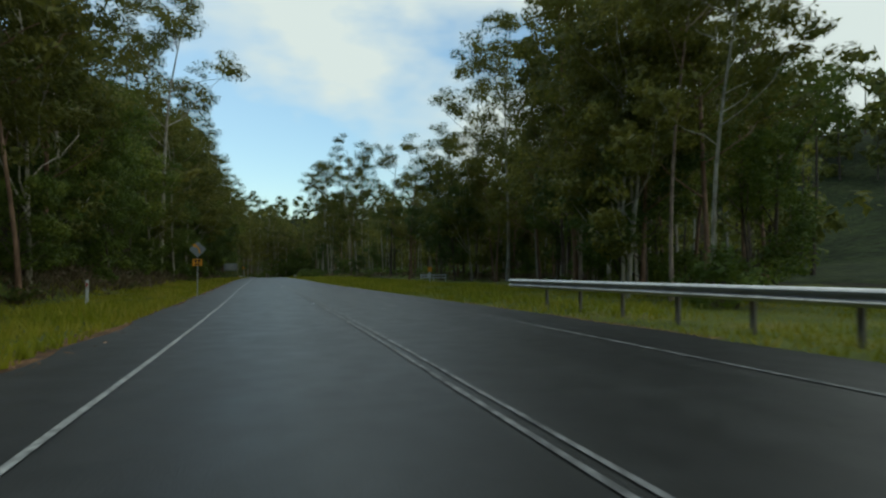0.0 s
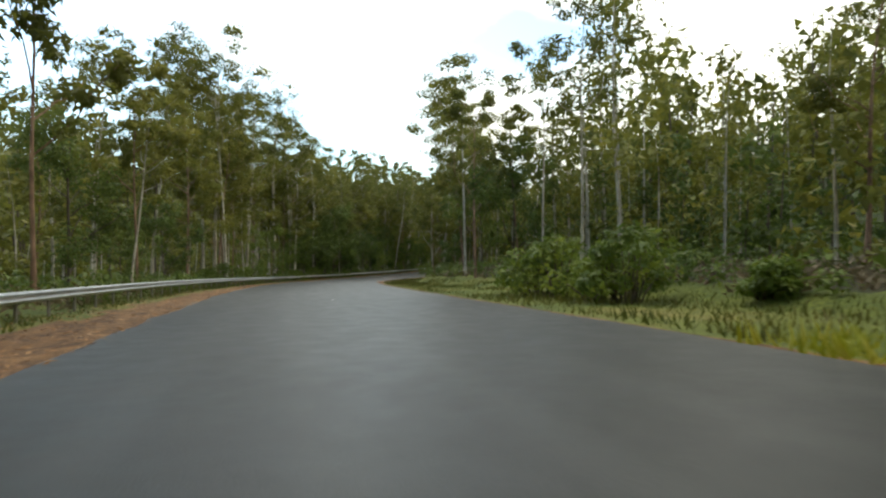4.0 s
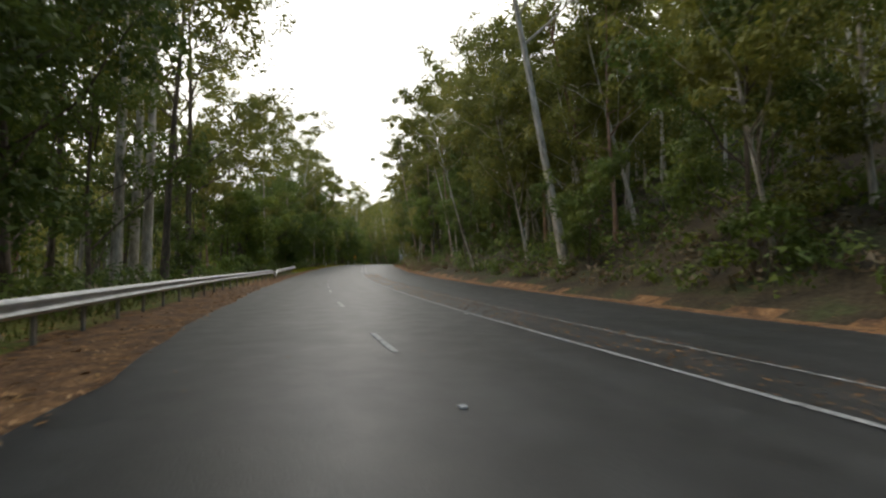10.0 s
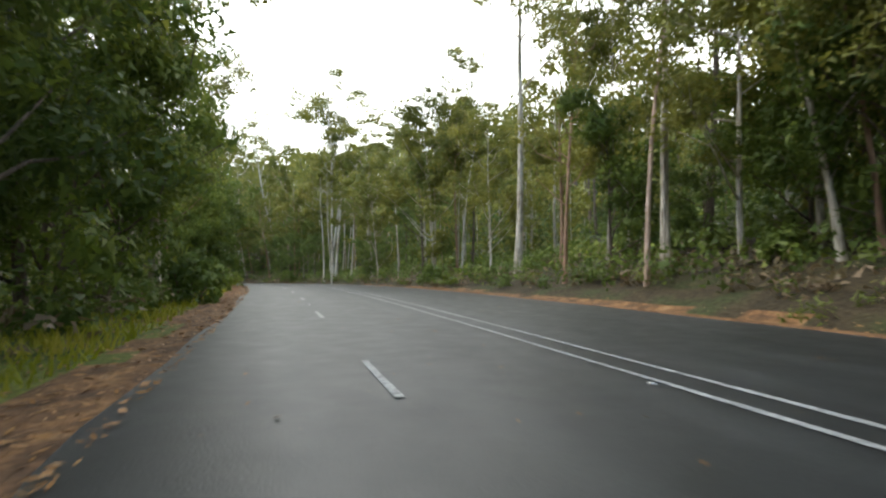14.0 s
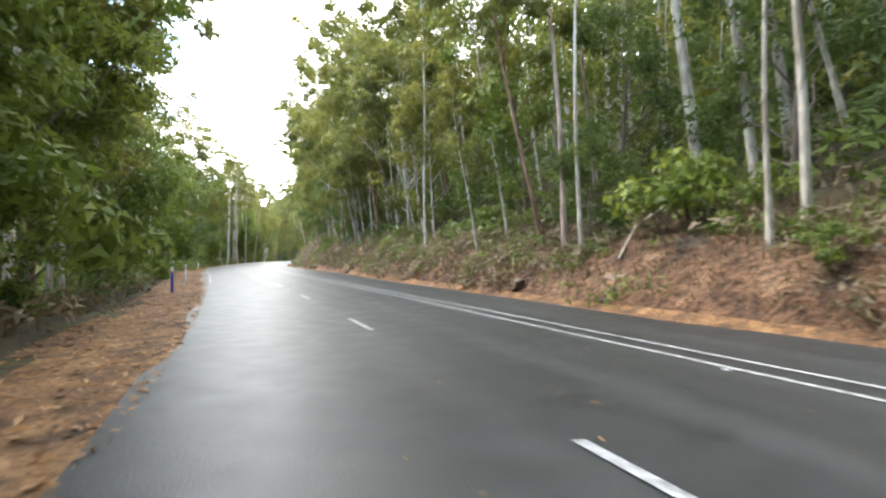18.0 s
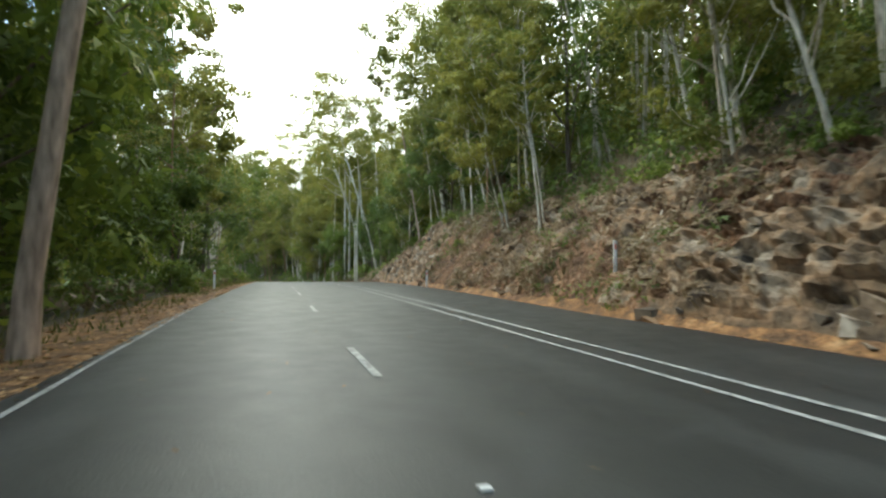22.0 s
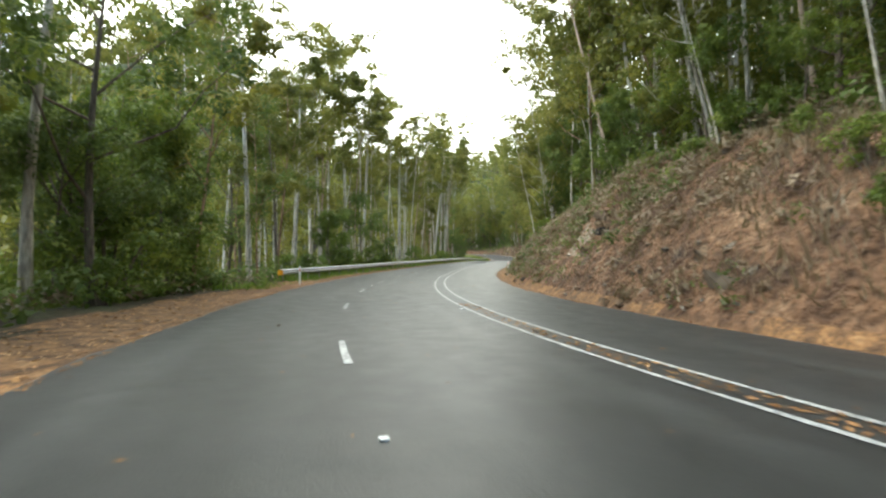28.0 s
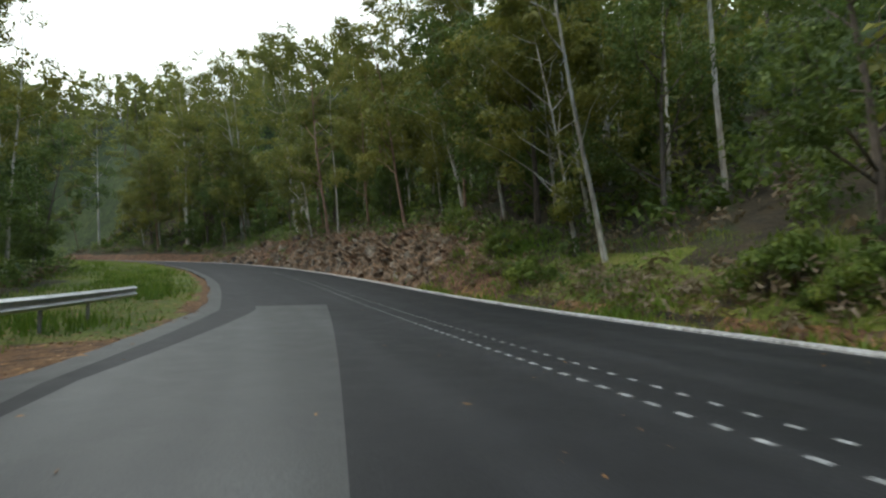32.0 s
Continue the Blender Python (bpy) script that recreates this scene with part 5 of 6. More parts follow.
for k, (s, d, h, lx) in enumerate(((787, -5.4, 24, .3), (791, -5.0, 26, .8), (799, -5.6, 25, .5), (806, -5.2, 23, .1), (398, -8.2, 22, .4), (394, -7.6, 23, .2), (396, -7.0, 21, .3), (1085, -11, 26, 1.2), (1077, -10, 23, -.8),
                                   (1097, -9.5, 24, .2), (1099, -9.2, 24, .5), (1117, -8.4, 22, 2.2), (1124, -8.6, 24, .6), (1128, -8.4, 24, 1.2), (907, -5.0, 24, 1.4), (909, -4.3, 25, 1.8), (912, -4.6, 23, 1.5), (905, -6.0, 25, 1.2), (911, -3.7, 22, 2.0), (914.5, -4.2, 24, 1.6), (909.5, -5.7, 25, 1.5), (903, -7.4, 24, 2.2))):
    lone("white_gum_tree", "tall white-trunked eucalypt beside the road", s, d, [(0, 0, -.6), (lx * .05, 0, 2), (lx * .3, .1, h * .35), (lx * .7, -.1, h * .7), (lx, .1, h)], [.30, .24, .19, .13, .04],
         [([(lx * .5, 0, h * .55), (lx * .5 + 1.5, .4, h * .66), (lx * .5 + 2.4, .5, h * .8)], .07), ([(lx * .6, 0, h * .64), (lx * .6 - 1.6, -.4, h * .74), (lx * .6 - 2.2, -.5, h * .86)], .07)], crown=crown_at(20 + k, lx, 0, h * .82, 2.6, 15), seed=60 + k)
for k, (s, d, h, lx) in enumerate(((891.5, 14.8, 24, -.3), (892.2, 15.8, 23, -.2), (888.5, 17.5, 25, -2.2), (885.5, 19.0, 24, -1.5), (897.5, 14.6, 20, .2))):
    lone("white_gum_tree", "pale straight-trunked eucalypt among dark shrubs", s, d, [(0, 0, -.6), (lx * .05, 0, 2), (lx * .3, .1, h * .35), (lx * .7, -.1, h * .7), (lx, .1, h)], [.27, .22, .18, .12, .04], crown=crown_at(70 + k, lx, 0, h * .82, 2.6, 15), seed=80 + k)
for k, (s, d) in enumerate(((1135, 13.2), (1131, 12.2))):
    lone("multi_stemmed_gum", "clump of slim white eucalypt stems on the bank", s, d, [(0, 0, -.5), (-.3, 0, 4), (-.9, 0, 9), (-1.6, 0, 15)], [.13, .1, .08, .03],
         [([(.15, 0, -.3), (-.1, .2, 4), (-.5, .3, 9), (-.8, .3, 14)], .1), ([(-.2, .1, -.3), (-.9, 0, 4), (-2.0, 0, 9), (-3.2, 0, 14)], .11), ([(.25, 0, -.2), (.3, 0, 4), (.1, 0, 9), (.3, 0, 13)], .09)], crown=crown_at(90 + k, -1.2, 0, 13.5, 2.4, 12))
for s, d, h in ((876, 12.4, 9.5), (878, 12.6, 9.0), (672, 12.0, 6.5)):
    lone("dead_tree", "bare grey dead trunk with a snapped top", s, d, [(0, 0, -.5), (.02, 0, h * .4), (-.06, .05, h * .8), (-.05, 0, h)], [.12, .1, .08, .06], [([(-.03, 0, h * .85), (-.6, 0, h * .88), (-1.3, .1, h * .9)], .04)])
lone("fallen_branch", "bare grey branch leaning against the earth bank", 1064, 10.6, [(-.3, 0, -.1), (.5, .1, 1.0), (1.4, .1, 2.2), (2.2, .2, 3.3)], [.07, .06, .05, .03], bark=BARK_DARK)

# ---------------------------------------------------------------- asphalt repairs
for s0, s1, a, b, z, mat in ((1096, 1134, lambda s: DASH(s) + .02, lambda s: MIDDLE(s) - .12, .005, ASPHALT_NEW), (1124, 1262, lambda s: PAVE_L(s) + .5, lambda s: PAVE_R(s) - .35, .0085, ASPHALT_NEW),
                             (1146, 1171, lambda s: PAVE_L(s) + .6 + .9 * np.clip((s - 1157) / 12, 0, 1), lambda s: 1.06 + .129 * (s - 1157.5), .0105, ASPHALT_OLD)):
    tagged(ribbon("asphalt_patch", s0, s1, a, b, z, mat, None, 1.0, 4), "rectangular asphalt repair in the road surface", "road patch", kind="structure")

kerb_s = np.arange(1106, 1285, 1.5)
kerb = [on(kerb_s, PAVE_R(kerb_s) + x, z) for x, z in ((-.22, -.05), (-.2, .03), (-.16, .05), (.02, .055), (.08, -.1))]
tagged(mesh_object("kerb", np.stack(kerb, 1).reshape(-1, 3), grid_faces(len(kerb_s), 5), CONCRETE), "low pale concrete edge strip below the cutting", "kerb", kind="structure")

# ---------------------------------------------------------------- raised road markers
stud = bpy.data.meshes.new("road_stud")
_bm = box(.07, .06, .018, (0, 0, .007), .006)
_bm.to_mesh(stud)
_bm.free()
stud.materials.append(WHITE)
for k in range(48):
    for off, shift in ((DASH, 5.0), (MIDDLE, 9.0)):
        s = float(DASH_AT(3 * k % 108)) + shift if off is DASH else 20 + 24.0 * k
        if (off is DASH and k > 35) or (off is MIDDLE and s > 1180):
            continue
        ob = new("road_stud", stud)
        ob.parent = road
        ob.matrix_basis = Matrix.Translation(on(s, float(off(s)) - (.14 if off is MIDDLE else 0), .004)) @ pose(0, 0, 0, 0, 0, heading(s))

# ---------------------------------------------------------------- litter, grass
def litter(name, n, s0, s1, lo, hi, size, seed, z=0.02, label="fallen brown and orange gum leaves"):
    """Curled dry leaves strewn on the ground between two offsets."""
    r = np.random.default_rng(seed)
    s = r.uniform(s0, s1, n)
    a, b = lo(s), hi(s)
    d = a + (b - a) * r.uniform(size=n)
    on_road = (d > PAVE_L(s)) & (d < PAVE_R(s))
    p = on(s, d, np.where(on_road, 0.012, relief(s, d)) + z * r.uniform(.3, 1, n))
    az = r.uniform(0, 6.28, n)
    ln = size * r.uniform(.5, 1.4, n)
    u = np.stack([np.cos(az), np.sin(az), r.uniform(-.25, .25, n)], 1) * ln[:, None]
    w = np.stack([-np.sin(az), np.cos(az), r.uniform(-.5, .5, n)], 1) * (ln * r.uniform(.18, .4, n))[:, None]
    v = np.stack([p - u / 2, p + w / 2, p + u / 2, p - w / 2], 1)
    ob = mesh_object(name, v.reshape(-1, 3), np.arange(4 * n).reshape(n, 4), LEAF_DRY)
    return tagged(ob, label, "leaf litter", kind="stuff")


litter("leaf_litter", 92000, 140, 1180, lambda s: PAVE_L(s) - VERGE_L(s) - .3, lambda s: PAVE_L(s) + .12, .13, 61)
litter("leaf_litter", 36000, 250, 1180, lambda s: PAVE_R(s) - .15, lambda s: PAVE_R(s) + VERGE_R(s) + .4, .11, 62)
litter("leaf_litter", 14000, 246, 425, lambda s: MIDDLE(s) + .05, lambda s: MIDDLE(s) + 1.5, .075, 63, .012)
litter("leaf_litter", 2500, 955, 1030, lambda s: MIDDLE(s) + .06, lambda s: MIDDLE(s) + .44, .1, 67, .012)
litter("leaf_litter", 9000, 215, 300, lambda s: PAVE_L(s), lambda s: edge_left(s) - .35, .06, 68, .012)
litter("leaf_litter", 15000, 440, 1110, lambda s: PAVE_L(s) - .1, lambda s: np.maximum(PAVE_L(s) + .15, edge_left(s) - .12), .09, 58, .012)
litter("leaf_litter", 11000, 205, 352, lambda s: PAVE_R(s) - .15, lambda s: PAVE_R(s) + .8, .12, 59, .06)
litter("leaf_litter", 500, 2, 90, lambda s: PAVE_L(s) - .5, lambda s: PAVE_L(s) + .5, .1, 69, .012, "pale leaves and bark at the pavement's edge")
litter("leaf_litter", 5500, 200, 1190, lambda s: PAVE_L(s), lambda s: PAVE_R(s), .07, 64, .012, "stray pale leaves on the asphalt")


def grass(name, n, s0, s1, lo, hi, h, seed, label, mat=BLADE):
    r = np.random.default_rng(seed)
    s = r.uniform(s0, s1, n)
    a, b = lo(s), hi(s)
    d = a + (b - a) * r.uniform(size=n)
    p = on(s, d, relief(s, d) - .02)
    az = r.uniform(0, 6.28, n)
    hh = h * r.uniform(.4, 1.3, n) * (0.7 + 0.5 * wobble(s, d, 2.5, 71))
    w = np.stack([np.cos(az), np.sin(az), 0 * az], 1) * (hh * .12)[:, None]
    tip = p + np.stack([r.normal(size=n) * hh * .35, r.normal(size=n) * hh * .35, hh], 1)
    v = np.stack([p - w, p + w, tip], 1)
    return tagged(mesh_object(name, v.reshape(-1, 3), np.arange(3 * n).reshape(n, 3), mat), label, "grass", kind="stuff")


BANK_BAND = (lambda s: PAVE_R(s) + VERGE_R(s) + .3, lambda s: PAVE_R(s) + VERGE_R(s) + 2.5 + .85 * BANK_H(s))
grass("grass", 64000, -5, 150, lambda s: PAVE_L(s) - 6.5, lambda s: PAVE_L(s) - .25, .34, 72, "long green verge grass")
grass("grass", 68000, -5, 150, lambda s: PAVE_R(s) + .2, lambda s: PAVE_R(s) + 12, .32, 73, "long yellow-green verge grass")
grass("bracken", 9000, 10, 130, lambda s: PAVE_L(s) - 8.2, lambda s: PAVE_L(s) - 5.6, .8, 70, "brown bracken and dry weeds below the shrubs", LEAF_BRUSH)
grass("grass", 36000, 150, 356, lambda s: PAVE_R(s) + .8, lambda s: PAVE_R(s) + VERGE_R(s) + 1.2, .25, 74, "green and straw-coloured grass below the forest", BLADE_OLIVE)
grass("grass", 16000, 150, 430, lambda s: PAVE_L(s) - 4.6, lambda s: PAVE_L(s) - 2.6, .3, 75, "grass tufts under the guard rail", BLADE_OLIVE)
grass("grass", 14000, 440, 560, lambda s: PAVE_L(s) - 3.6, lambda s: PAVE_L(s) - 1.2, .26, 76, "short green grass beside leaf litter")
grass("grass", 12000, 1152, 1180, lambda s: PAVE_R(s) + .6, lambda s: PAVE_R(s) + 6, .4, 96, "green grass and weeds below the trees", BLADE_GREEN)
grass("grass", 9000, 1116, 1152, *BANK_BAND, .4, 97, "dry grass and weeds on the rocky bank", LEAF_BRUSH)
grass("grass", 14000, 1074, 1114, lambda s: PAVE_R(s) + 1.4, lambda s: PAVE_R(s) + 7, .3, 77, "bright green grass below the trees", BLADE_GREEN)
grass("grass", 16000, 1040, 1200, lambda s: PAVE_L(s) - 5.5, lambda s: PAVE_L(s) - 1.6, .34, 78, "grass under the guard rail", BLADE_GREEN)
grass("grass", 16000, 1164, 1230, lambda s: PAVE_L(s) - 16, lambda s: PAVE_L(s) - .5, .3, 98, "lush green grass inside the bend", BLADE_GREEN)
grass("grass", 9000, 886, 928, lambda s: PAVE_L(s) - 5.0, lambda s: PAVE_L(s) - .45, .3, 99, "bright green grass round a road sign", BLADE_GREEN)
grass("grass", 8000, 722, 884, lambda s: PAVE_L(s) - 2.6, lambda s: PAVE_L(s) - .6, .2, 79, "thin dry grass at the road's edge", BLADE_OLIVE)


# ---------------------------------------------------------------- stones of the rock cuttings
def stone_mesh(seed):
    r = np.random.default_rng(seed)
    bm = bmesh.new()
    bmesh.ops.create_cube(bm, size=1)
    bmesh.ops.subdivide_edges(bm, edges=bm.edges[:], cuts=1)
    for v in bm.verts:
        v.co = Vector((v.co.x * r.uniform(.75, 1.1), v.co.y * r.uniform(.7, 1.1), v.co.z * r.uniform(.65, 1.1))) + Vector(r.normal(size=3) * .05)
    me = bpy.data.meshes.new("rock")
    bm.to_mesh(me)
    bm.free()
    me.materials.append(ROCK)
    return me


STONES = [stone_mesh(400 + i) for i in range(7)]


def blocks(x, y, cell, seed):
    """Cellular noise: a random height for each jittered cell, and how near the point lies to a cell's border."""
    i0, j0 = np.floor(x / cell), np.floor(y / cell)
    best, second, val = np.full(x.shape, 9.0), np.full(x.shape, 9.0), np.zeros(x.shape)

    def h(i, j, k):
        v = np.sin(i * 127.1 + j * 311.7 + (seed + k) * 74.7) * 43758.5453
        return v - np.floor(v)
    for di in (-1, 0, 1):
        for dj in (-1, 0, 1):
            i, j = i0 + di, j0 + dj
            d = np.hypot(x / cell - i - h(i, j, 1), (y / cell - j - h(i, j, 2)) * 1.25)
            near = d < best
            second = np.where(near, best, np.minimum(second, d))
            val = np.where(near, h(i, j, 3), val)
            best = np.minimum(best, d)
    return val, np.clip((second - best) * 9, 0, 1)


def outcrop(s, u):
    """Where bare rock stands out of the earth of the cuttings: four hearts, each with a middle, a half length and a top."""
    m = 0 * s
    for mid, half, top in ((778, 7, 1.0), (800, 9, .55), (851, 8, 1.0), (1196, 12, .8)):
        m = np.maximum(m, np.clip(1.4 - np.abs(s - mid) / half, 0, 1) * (u < top))
    return m


def rock_face(s0, s1, amount, rocky, label):
    """A cutting: angular blocks with dark joints, in front of the earth bank, with earth and scree between them."""
    s = np.arange(s0, s1, 0.15 if rocky > .5 else 0.22)
    u = np.linspace(0, 1.12, 52 if rocky > .5 else 34)
    S, U = np.meshgrid(s, u, indexing="ij")
    H = BANK_H(S)
    base = PAVE_R(S) + VERGE_R(S)
    run = 0.9 + H * 0.75
    D = base + U * run
    z = relief(S, D)
    v = U * (H + run)
    big, j1 = blocks(S + 0.5 * wobble(S, v, 1.1, 17), v + 0.3 * wobble(S, v, 1.3, 18), 1.9, 5)
    small, j2 = blocks(S + 40 + 0.2 * wobble(S, v, .5, 27), 1.5 * v, 0.55, 6)
    chip, j3 = blocks(1.2 * S + 90, 1.6 * v, 0.27, 7)
    tilt = np.sin(big * 40) * (S / 1.9 % 1 - .5) + np.cos(big * 70) * (v / 1.9 % 1 - .5)
    fade = np.clip(U * 6, 0, 1) * np.clip((1.12 - U) * 6, 0, 1) * np.clip((S - s0) / 5, 0, 1) * np.clip((s1 - S) / 5, 0, 1)
    patch = np.clip(0.42 + 0.75 * wobble(S, U * 6, 6.0, 15) + outcrop(S, U), 0.12, 1) * rocky
    out = amount * fade * patch * (0.42 * big ** 1.5 * (0.35 + 0.65 * j1) + 0.16 * tilt * j1 + 0.48 * small * (0.15 + 0.85 * j2) + 0.2 * chip * (.3 + .7 * j3) - 0.15) + 0.03 * fade * wobble(S, U * 5, 0.4, 16) + 0.05
    n = np.stack([-np.ones_like(out) * 0.8, np.ones_like(out) * 0.6], -1)
    P = on(S, D + n[..., 0] * out, z + n[..., 1] * out)
    stony = (patch * (0.5 * big + 0.5 * small) > 0.2)[:-1, :-1]
    return tagged(mesh_object("rock_cutting", P.reshape(-1, 3), grid_faces(len(s), len(u)), [EARTH, ROCK], face_mat=stony.ravel().astype(int)), label, "rock cutting", kind="structure")


rock_face(440, 512, .25, .4, "brown earth cutting beside the road")
rock_face(640, 745, .45, .28, "brown earth and stone cutting beside the road")
rock_face(735, 872, .8, 1.0, "weathered tan and grey rock cutting beside the road")
rock_face(948, 1074, .6, .3, "brown earth cutting with broken stone beside the road")
rock_face(1114, 1156, .5, .6, "grey-brown earth and rock bank beside the road")
rock_face(1176, 1236, 1.0, 1.0, "grey-brown rock cutting beside the road")


def block_field(n, s0, s1, up0, up1, lo, hi, seed, label):
    """Angular blocks bedded in a cutting's face, set along its layers with small turns and steps between them."""
    r = np.random.default_rng(seed)
    s = r.uniform(s0, s1, n)
    u = r.uniform(up0, up1, n)
    keep = 1.3 * wobble(s, u * 6, 5.0, 19) + 0.15 + .5 * (u < .3) + outcrop(s, u) > r.uniform(0.1, .9, n)
    s, u = s[keep], u[keep]
    n = len(s)
    d = PAVE_R(s) + VERGE_R(s) + u * (0.9 + BANK_H(s) * 0.75)
    c = on(s, d - r.uniform(-.1, .25, n), relief(s, d) + r.uniform(-.15, .1, n))
    size = (lo + (hi - lo) * r.uniform(size=n) ** 2.6)[:, None] * r.uniform((.8, .6, .45), (1.7, 1.0, .95), (n, 3))
    q = np.array([(x, y, z) for x in (-.5, .5) for y in (-.5, .5) for z in (-.5, .5)])[None] * (1 + r.uniform(-.65, .2, (n, 8, 3)))
    q = q * size[:, None]
    a = np.interp(s, AX_S, AX_T) + np.pi / 2 + r.normal(size=n) * .35
    tilt = .25 * wobble(s, u, 9.0, 20) + r.normal(size=n) * .16
    x, y, z = q[..., 0], q[..., 1], q[..., 2]
    x, z = x * np.cos(tilt)[:, None] - z * np.sin(tilt)[:, None], x * np.sin(tilt)[:, None] + z * np.cos(tilt)[:, None]
    x, y = x * np.cos(a)[:, None] - y * np.sin(a)[:, None], x * np.sin(a)[:, None] + y * np.cos(a)[:, None]
    v = np.stack([x, y, z], -1) + c[:, None]
    box_faces = np.array([(0, 1, 3, 2), (4, 6, 7, 5), (0, 4, 5, 1), (2, 3, 7, 6), (0, 2, 6, 4), (1, 5, 7, 3)])
    f = (box_faces[None] + 8 * np.arange(n)[:, None, None]).reshape(-1, 4)
    return tagged(mesh_object("rock_blocks", v.reshape(-1, 3), f, BLOCKS), label, "rock", kind="stuff")


block_field(2400, 752, 868, 0.0, 1.0, .1, .62, 91, "broken tan and grey rock blocks of the cutting")
block_field(500, 672, 750, 0.0, .8, .12, .5, 92, "scattered grey stones in the earth cutting")
block_field(700, 975, 1068, 0.0, .9, .12, .6, 93, "scattered brown stones in the earth cutting")
block_field(350, 1116, 1152, 0.0, .9, .2, .8, 95, "scattered grey stones in the roadside bank")
block_field(1200, 1178, 1234, 0.0, 1.0, .16, .9, 94, "broken grey-brown rock blocks of the cutting")


def stones(n, s0, s1, up0, up1, lo, hi, seed):
    r = np.random.default_rng(seed)
    for k in range(n):
        s = r.uniform(s0, s1)
        d = float(PAVE_R(s) + VERGE_R(s)) + r.uniform(up0, up1) ** 1.6 * (0.9 + float(BANK_H(s)) * .75) - .1
        sz = r.uniform(lo, hi) * (1.7 if r.uniform() < .07 else 1)
        ob = new("rock", STONES[k % 7])
        ob.parent = verge_right
        ob.matrix_basis = Matrix.Translation(on(s, d, float(relief(s, d)) + .12 * sz)) @ pose(0, 0, 0, r.uniform(-35, 35), r.uniform(-35, 35), r.uniform(0, 360)) @ Matrix.Diagonal((sz * r.uniform(.8, 1.5), sz * r.uniform(.8, 1.4), sz * r.uniform(.6, 1.1), 1))


stones(50, 690, 765, 0, .8, .15, .45, 81)
stones(150, 755, 866, 0, 1.0, .2, .65, 82)
stones(40, 985, 1064, 0, .6, .12, .35, 83)
stones(55, 1180, 1230, 0, .8, .2, .55, 84)
stones(60, 1000, 1066, .2, 1.0, .15, .4, 86)
litter("leaf_litter", 32000, 640, 1180, lambda s: PAVE_R(s) + VERGE_R(s), lambda s: PAVE_R(s) + VERGE_R(s) + 1.2 + .8 * BANK_H(s), .09, 66, .1, "fallen brown leaves and bark on the cutting")
grass("grass", 30000, 640, 760, *BANK_BAND, .4, 87, "dry grass and weeds on the earth cutting", LEAF_BRUSH)
grass("grass", 42000, 750, 868, BANK_BAND[0], BANK_BAND[1], .5, 88, "dry grass and weeds over the rock cutting", LEAF_BRUSH)
grass("grass", 45000, 948, 1074, *BANK_BAND, .45, 89, "dry grass and weeds on the earth cutting", LEAF_BRUSH)
grass("grass", 20000, 430, 520, *BANK_BAND, .3, 90, "dry grass and weeds on the earth cutting", LEAF_BRUSH)
for k, (s, d, h) in enumerate(((1168, -13, 1.1), (1174, -14.5, 1.2), (1180, -13.5, 1.0), (1187, -15, 1.2), (1164, -16, 1.1))):
    plant(STRINGY, k, s, d, None, h, k)
def bank_scrub(n, s0, s1, seed, mat, label, lo, hi, size):
    """Low tangled clumps over a cutting's face, thicker in some places than in others."""
    r = np.random.default_rng(seed)
    a, u = r.uniform(s0, s1, n), r.uniform(.04, 1.35, n)
    keep = wobble(a, u * 6, 4.0, seed) + .35 + .5 * (u - .6) - .9 * outcrop(a, u) > r.uniform(-.2, .7, n)
    a, u = a[keep], u[keep]
    d = PAVE_R(a) + VERGE_R(a) + u * (0.9 + BANK_H(a) * .75)
    w = r.uniform(lo, hi, (len(a), 1))
    v, f = leaves(on(a, d - .15, relief(a, d) + .2 * w[:, 0]), np.c_[w, w, w * .7], 34, size, r, -.3, 3.0)
    return tagged(mesh_object("bank_scrub", v, f, mat), label, "undergrowth", kind="stuff")


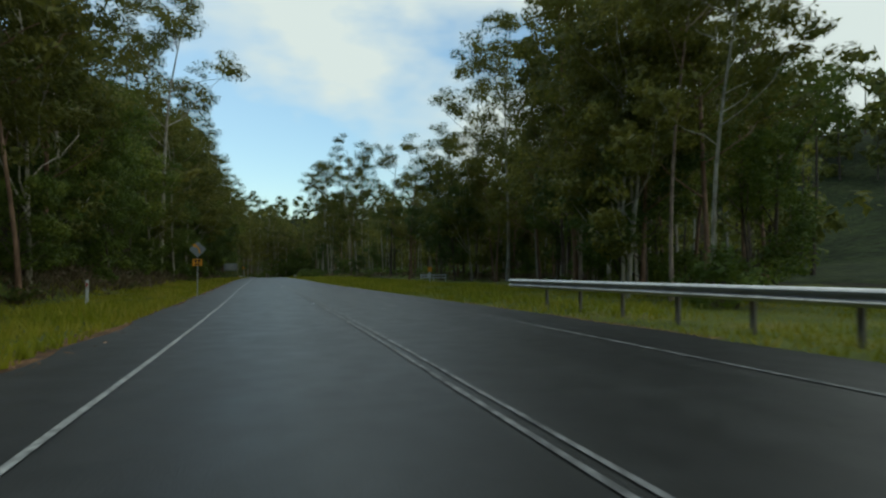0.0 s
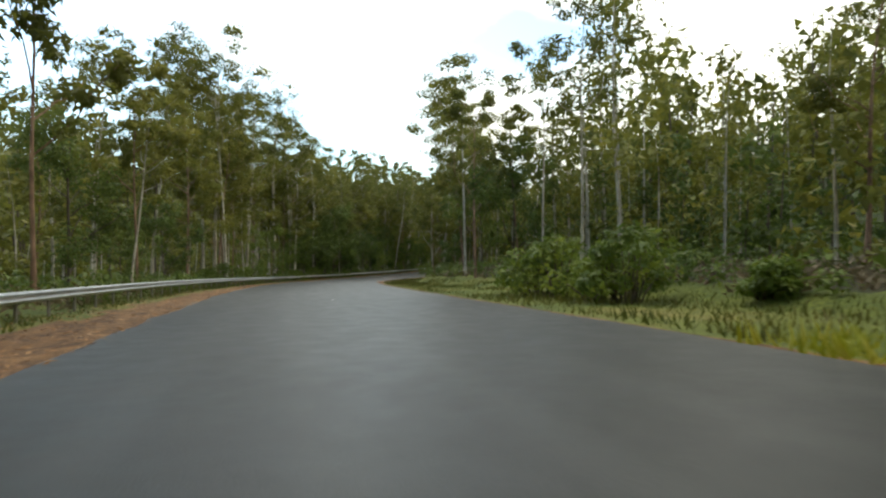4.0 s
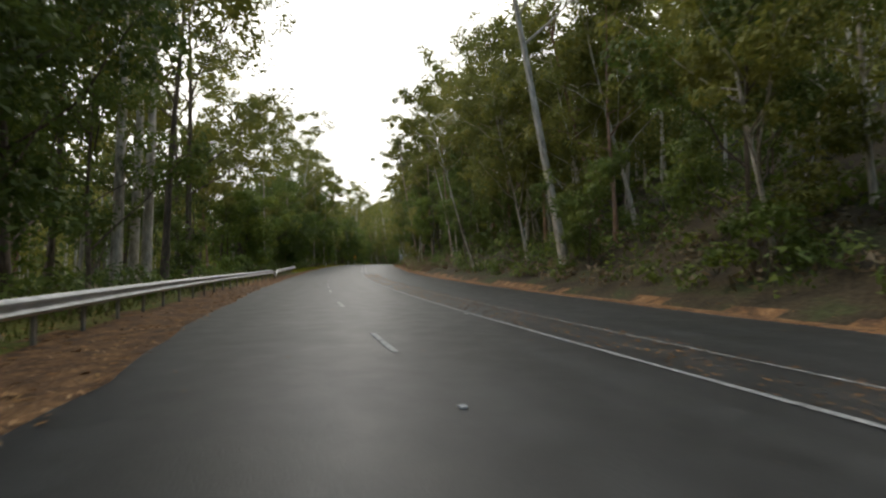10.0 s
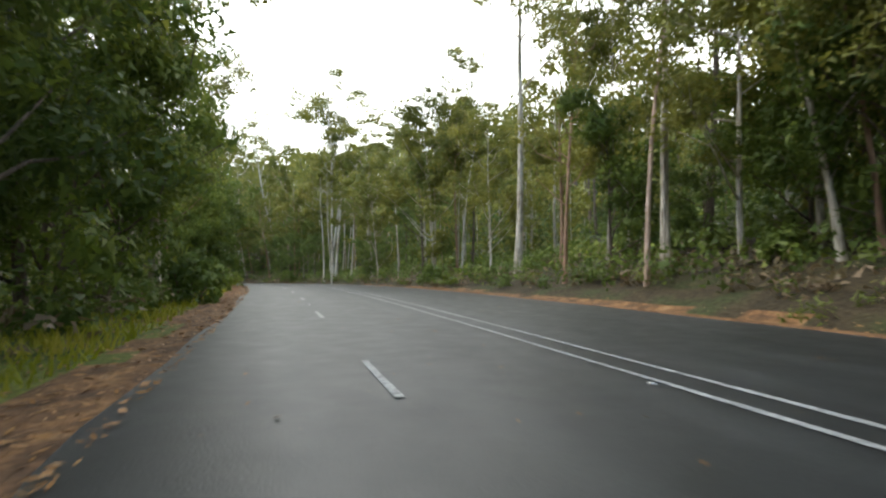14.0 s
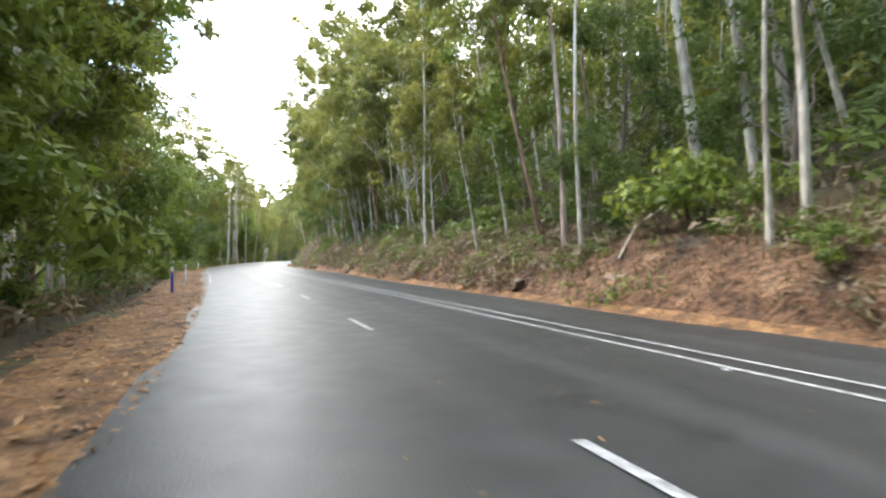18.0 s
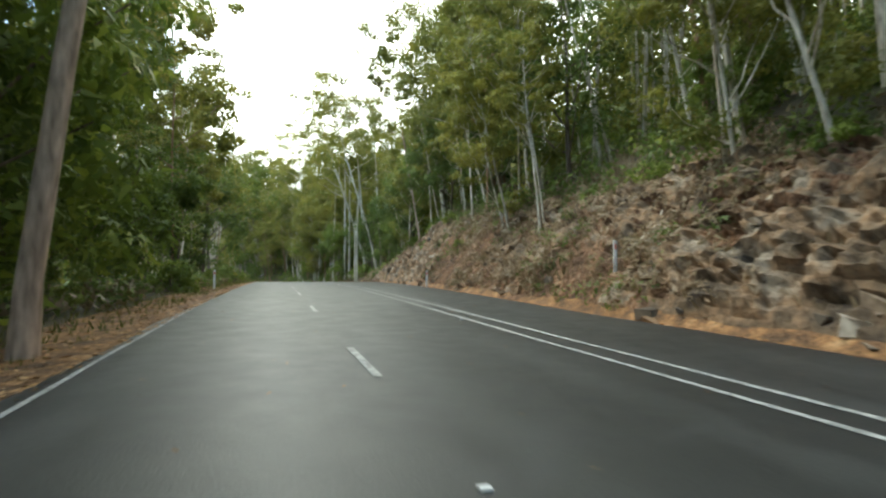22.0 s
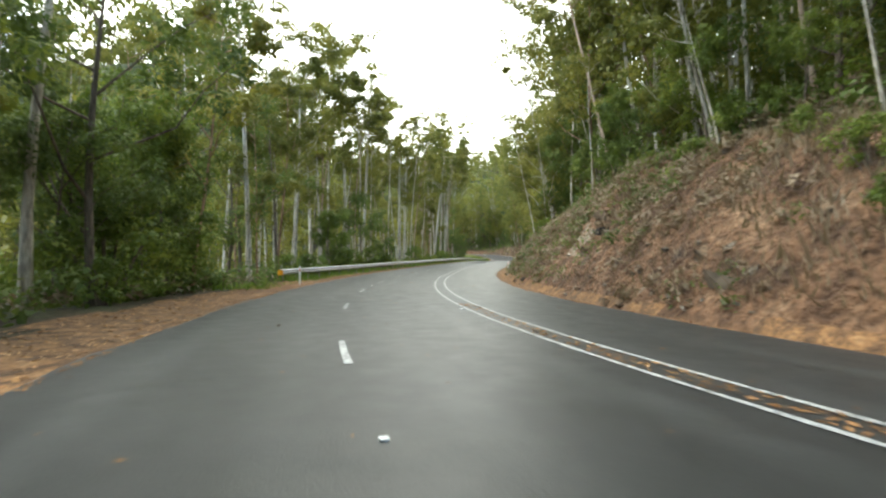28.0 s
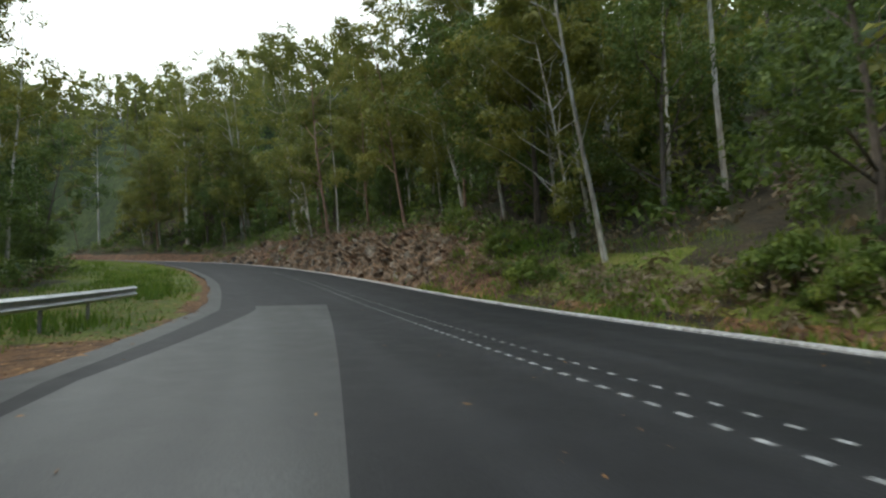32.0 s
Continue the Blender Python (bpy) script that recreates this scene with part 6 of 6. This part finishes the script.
for k, (a, b, n) in enumerate(((436, 530, 900), (640, 705, 1700), (690, 750, 900), (750, 868, 2900), (948, 1040, 600), (1030, 1076, 1100), (1112, 1240, 900))):
    bank_scrub(n, a, b, 500 + k, LEAF_BRUSH, "dry grey-brown scrub on the cutting", .25, .7, .2)
    bank_scrub(n // 2, a, b, 520 + k, LEAF_MID, "low dark-green scrub on the cutting", .25, .7, .17)
r_ = np.random.default_rng(541)
for s0, s1, n in ((440, 520, 10), (645, 750, 18), (750, 866, 16), (955, 1066, 14)):
    for k in range(n):
        a = r_.uniform(s0, s1)
        plant((SLIM, SLIM, CROWNY)[k % 3], k, a, float(PAVE_R(a) + VERGE_R(a)) + r_.uniform(.5, 1.2) * (0.9 + float(BANK_H(a)) * .75), None, r_.uniform(.5, .85), r_.uniform(0, 6.28), (0, 0))
for k in range(22):
    a = r_.uniform(*((655, 745), (752, 866), (960, 1066))[k % 3])
    ln = r_.uniform(1.2, 3.2)
    lone("fallen_branch", "bare grey branch lying on the cutting", a, float(PAVE_R(a) + VERGE_R(a)) + r_.uniform(.2, .7) * (0.9 + float(BANK_H(a)) * .75), [(-.2, 0, .1), (.3 * ln, r_.uniform(-.3, .3) * ln, .38 * ln), (.7 * ln, r_.uniform(-.5, .5) * ln, .75 * ln)], [.045, .035, .015], bark=BARK_PALE if k % 2 else BARK_DARK)
for k in range(30):
    a = r_.uniform(*((985, 1066), (655, 745), (755, 862))[k % 3])
    plant((WATTLE, MID)[k % 2], k, a, float(PAVE_R(a) + VERGE_R(a)) + .9 + float(BANK_H(a)) * .75 + r_.uniform(-.4, 1.6), None, r_.uniform(.28, .5), r_.uniform(0, 6.28))
tuft_s = np.random.default_rng(85)
for s0, s1, n in ((650, 745, 14), (745, 868, 24), (955, 1068, 22), (1114, 1152, 16), (1153, 1180, 24)):
    for k in range(n):
        s = tuft_s.uniform(s0, s1)
        plant(BUSH, int(tuft_s.integers(0, 9)), s, float(PAVE_R(s) + VERGE_R(s)) + tuft_s.uniform(.35, 1.1) * (0.9 + float(BANK_H(s)) * .75), None, tuft_s.uniform(.25, .6), tuft_s.uniform(0, 6))
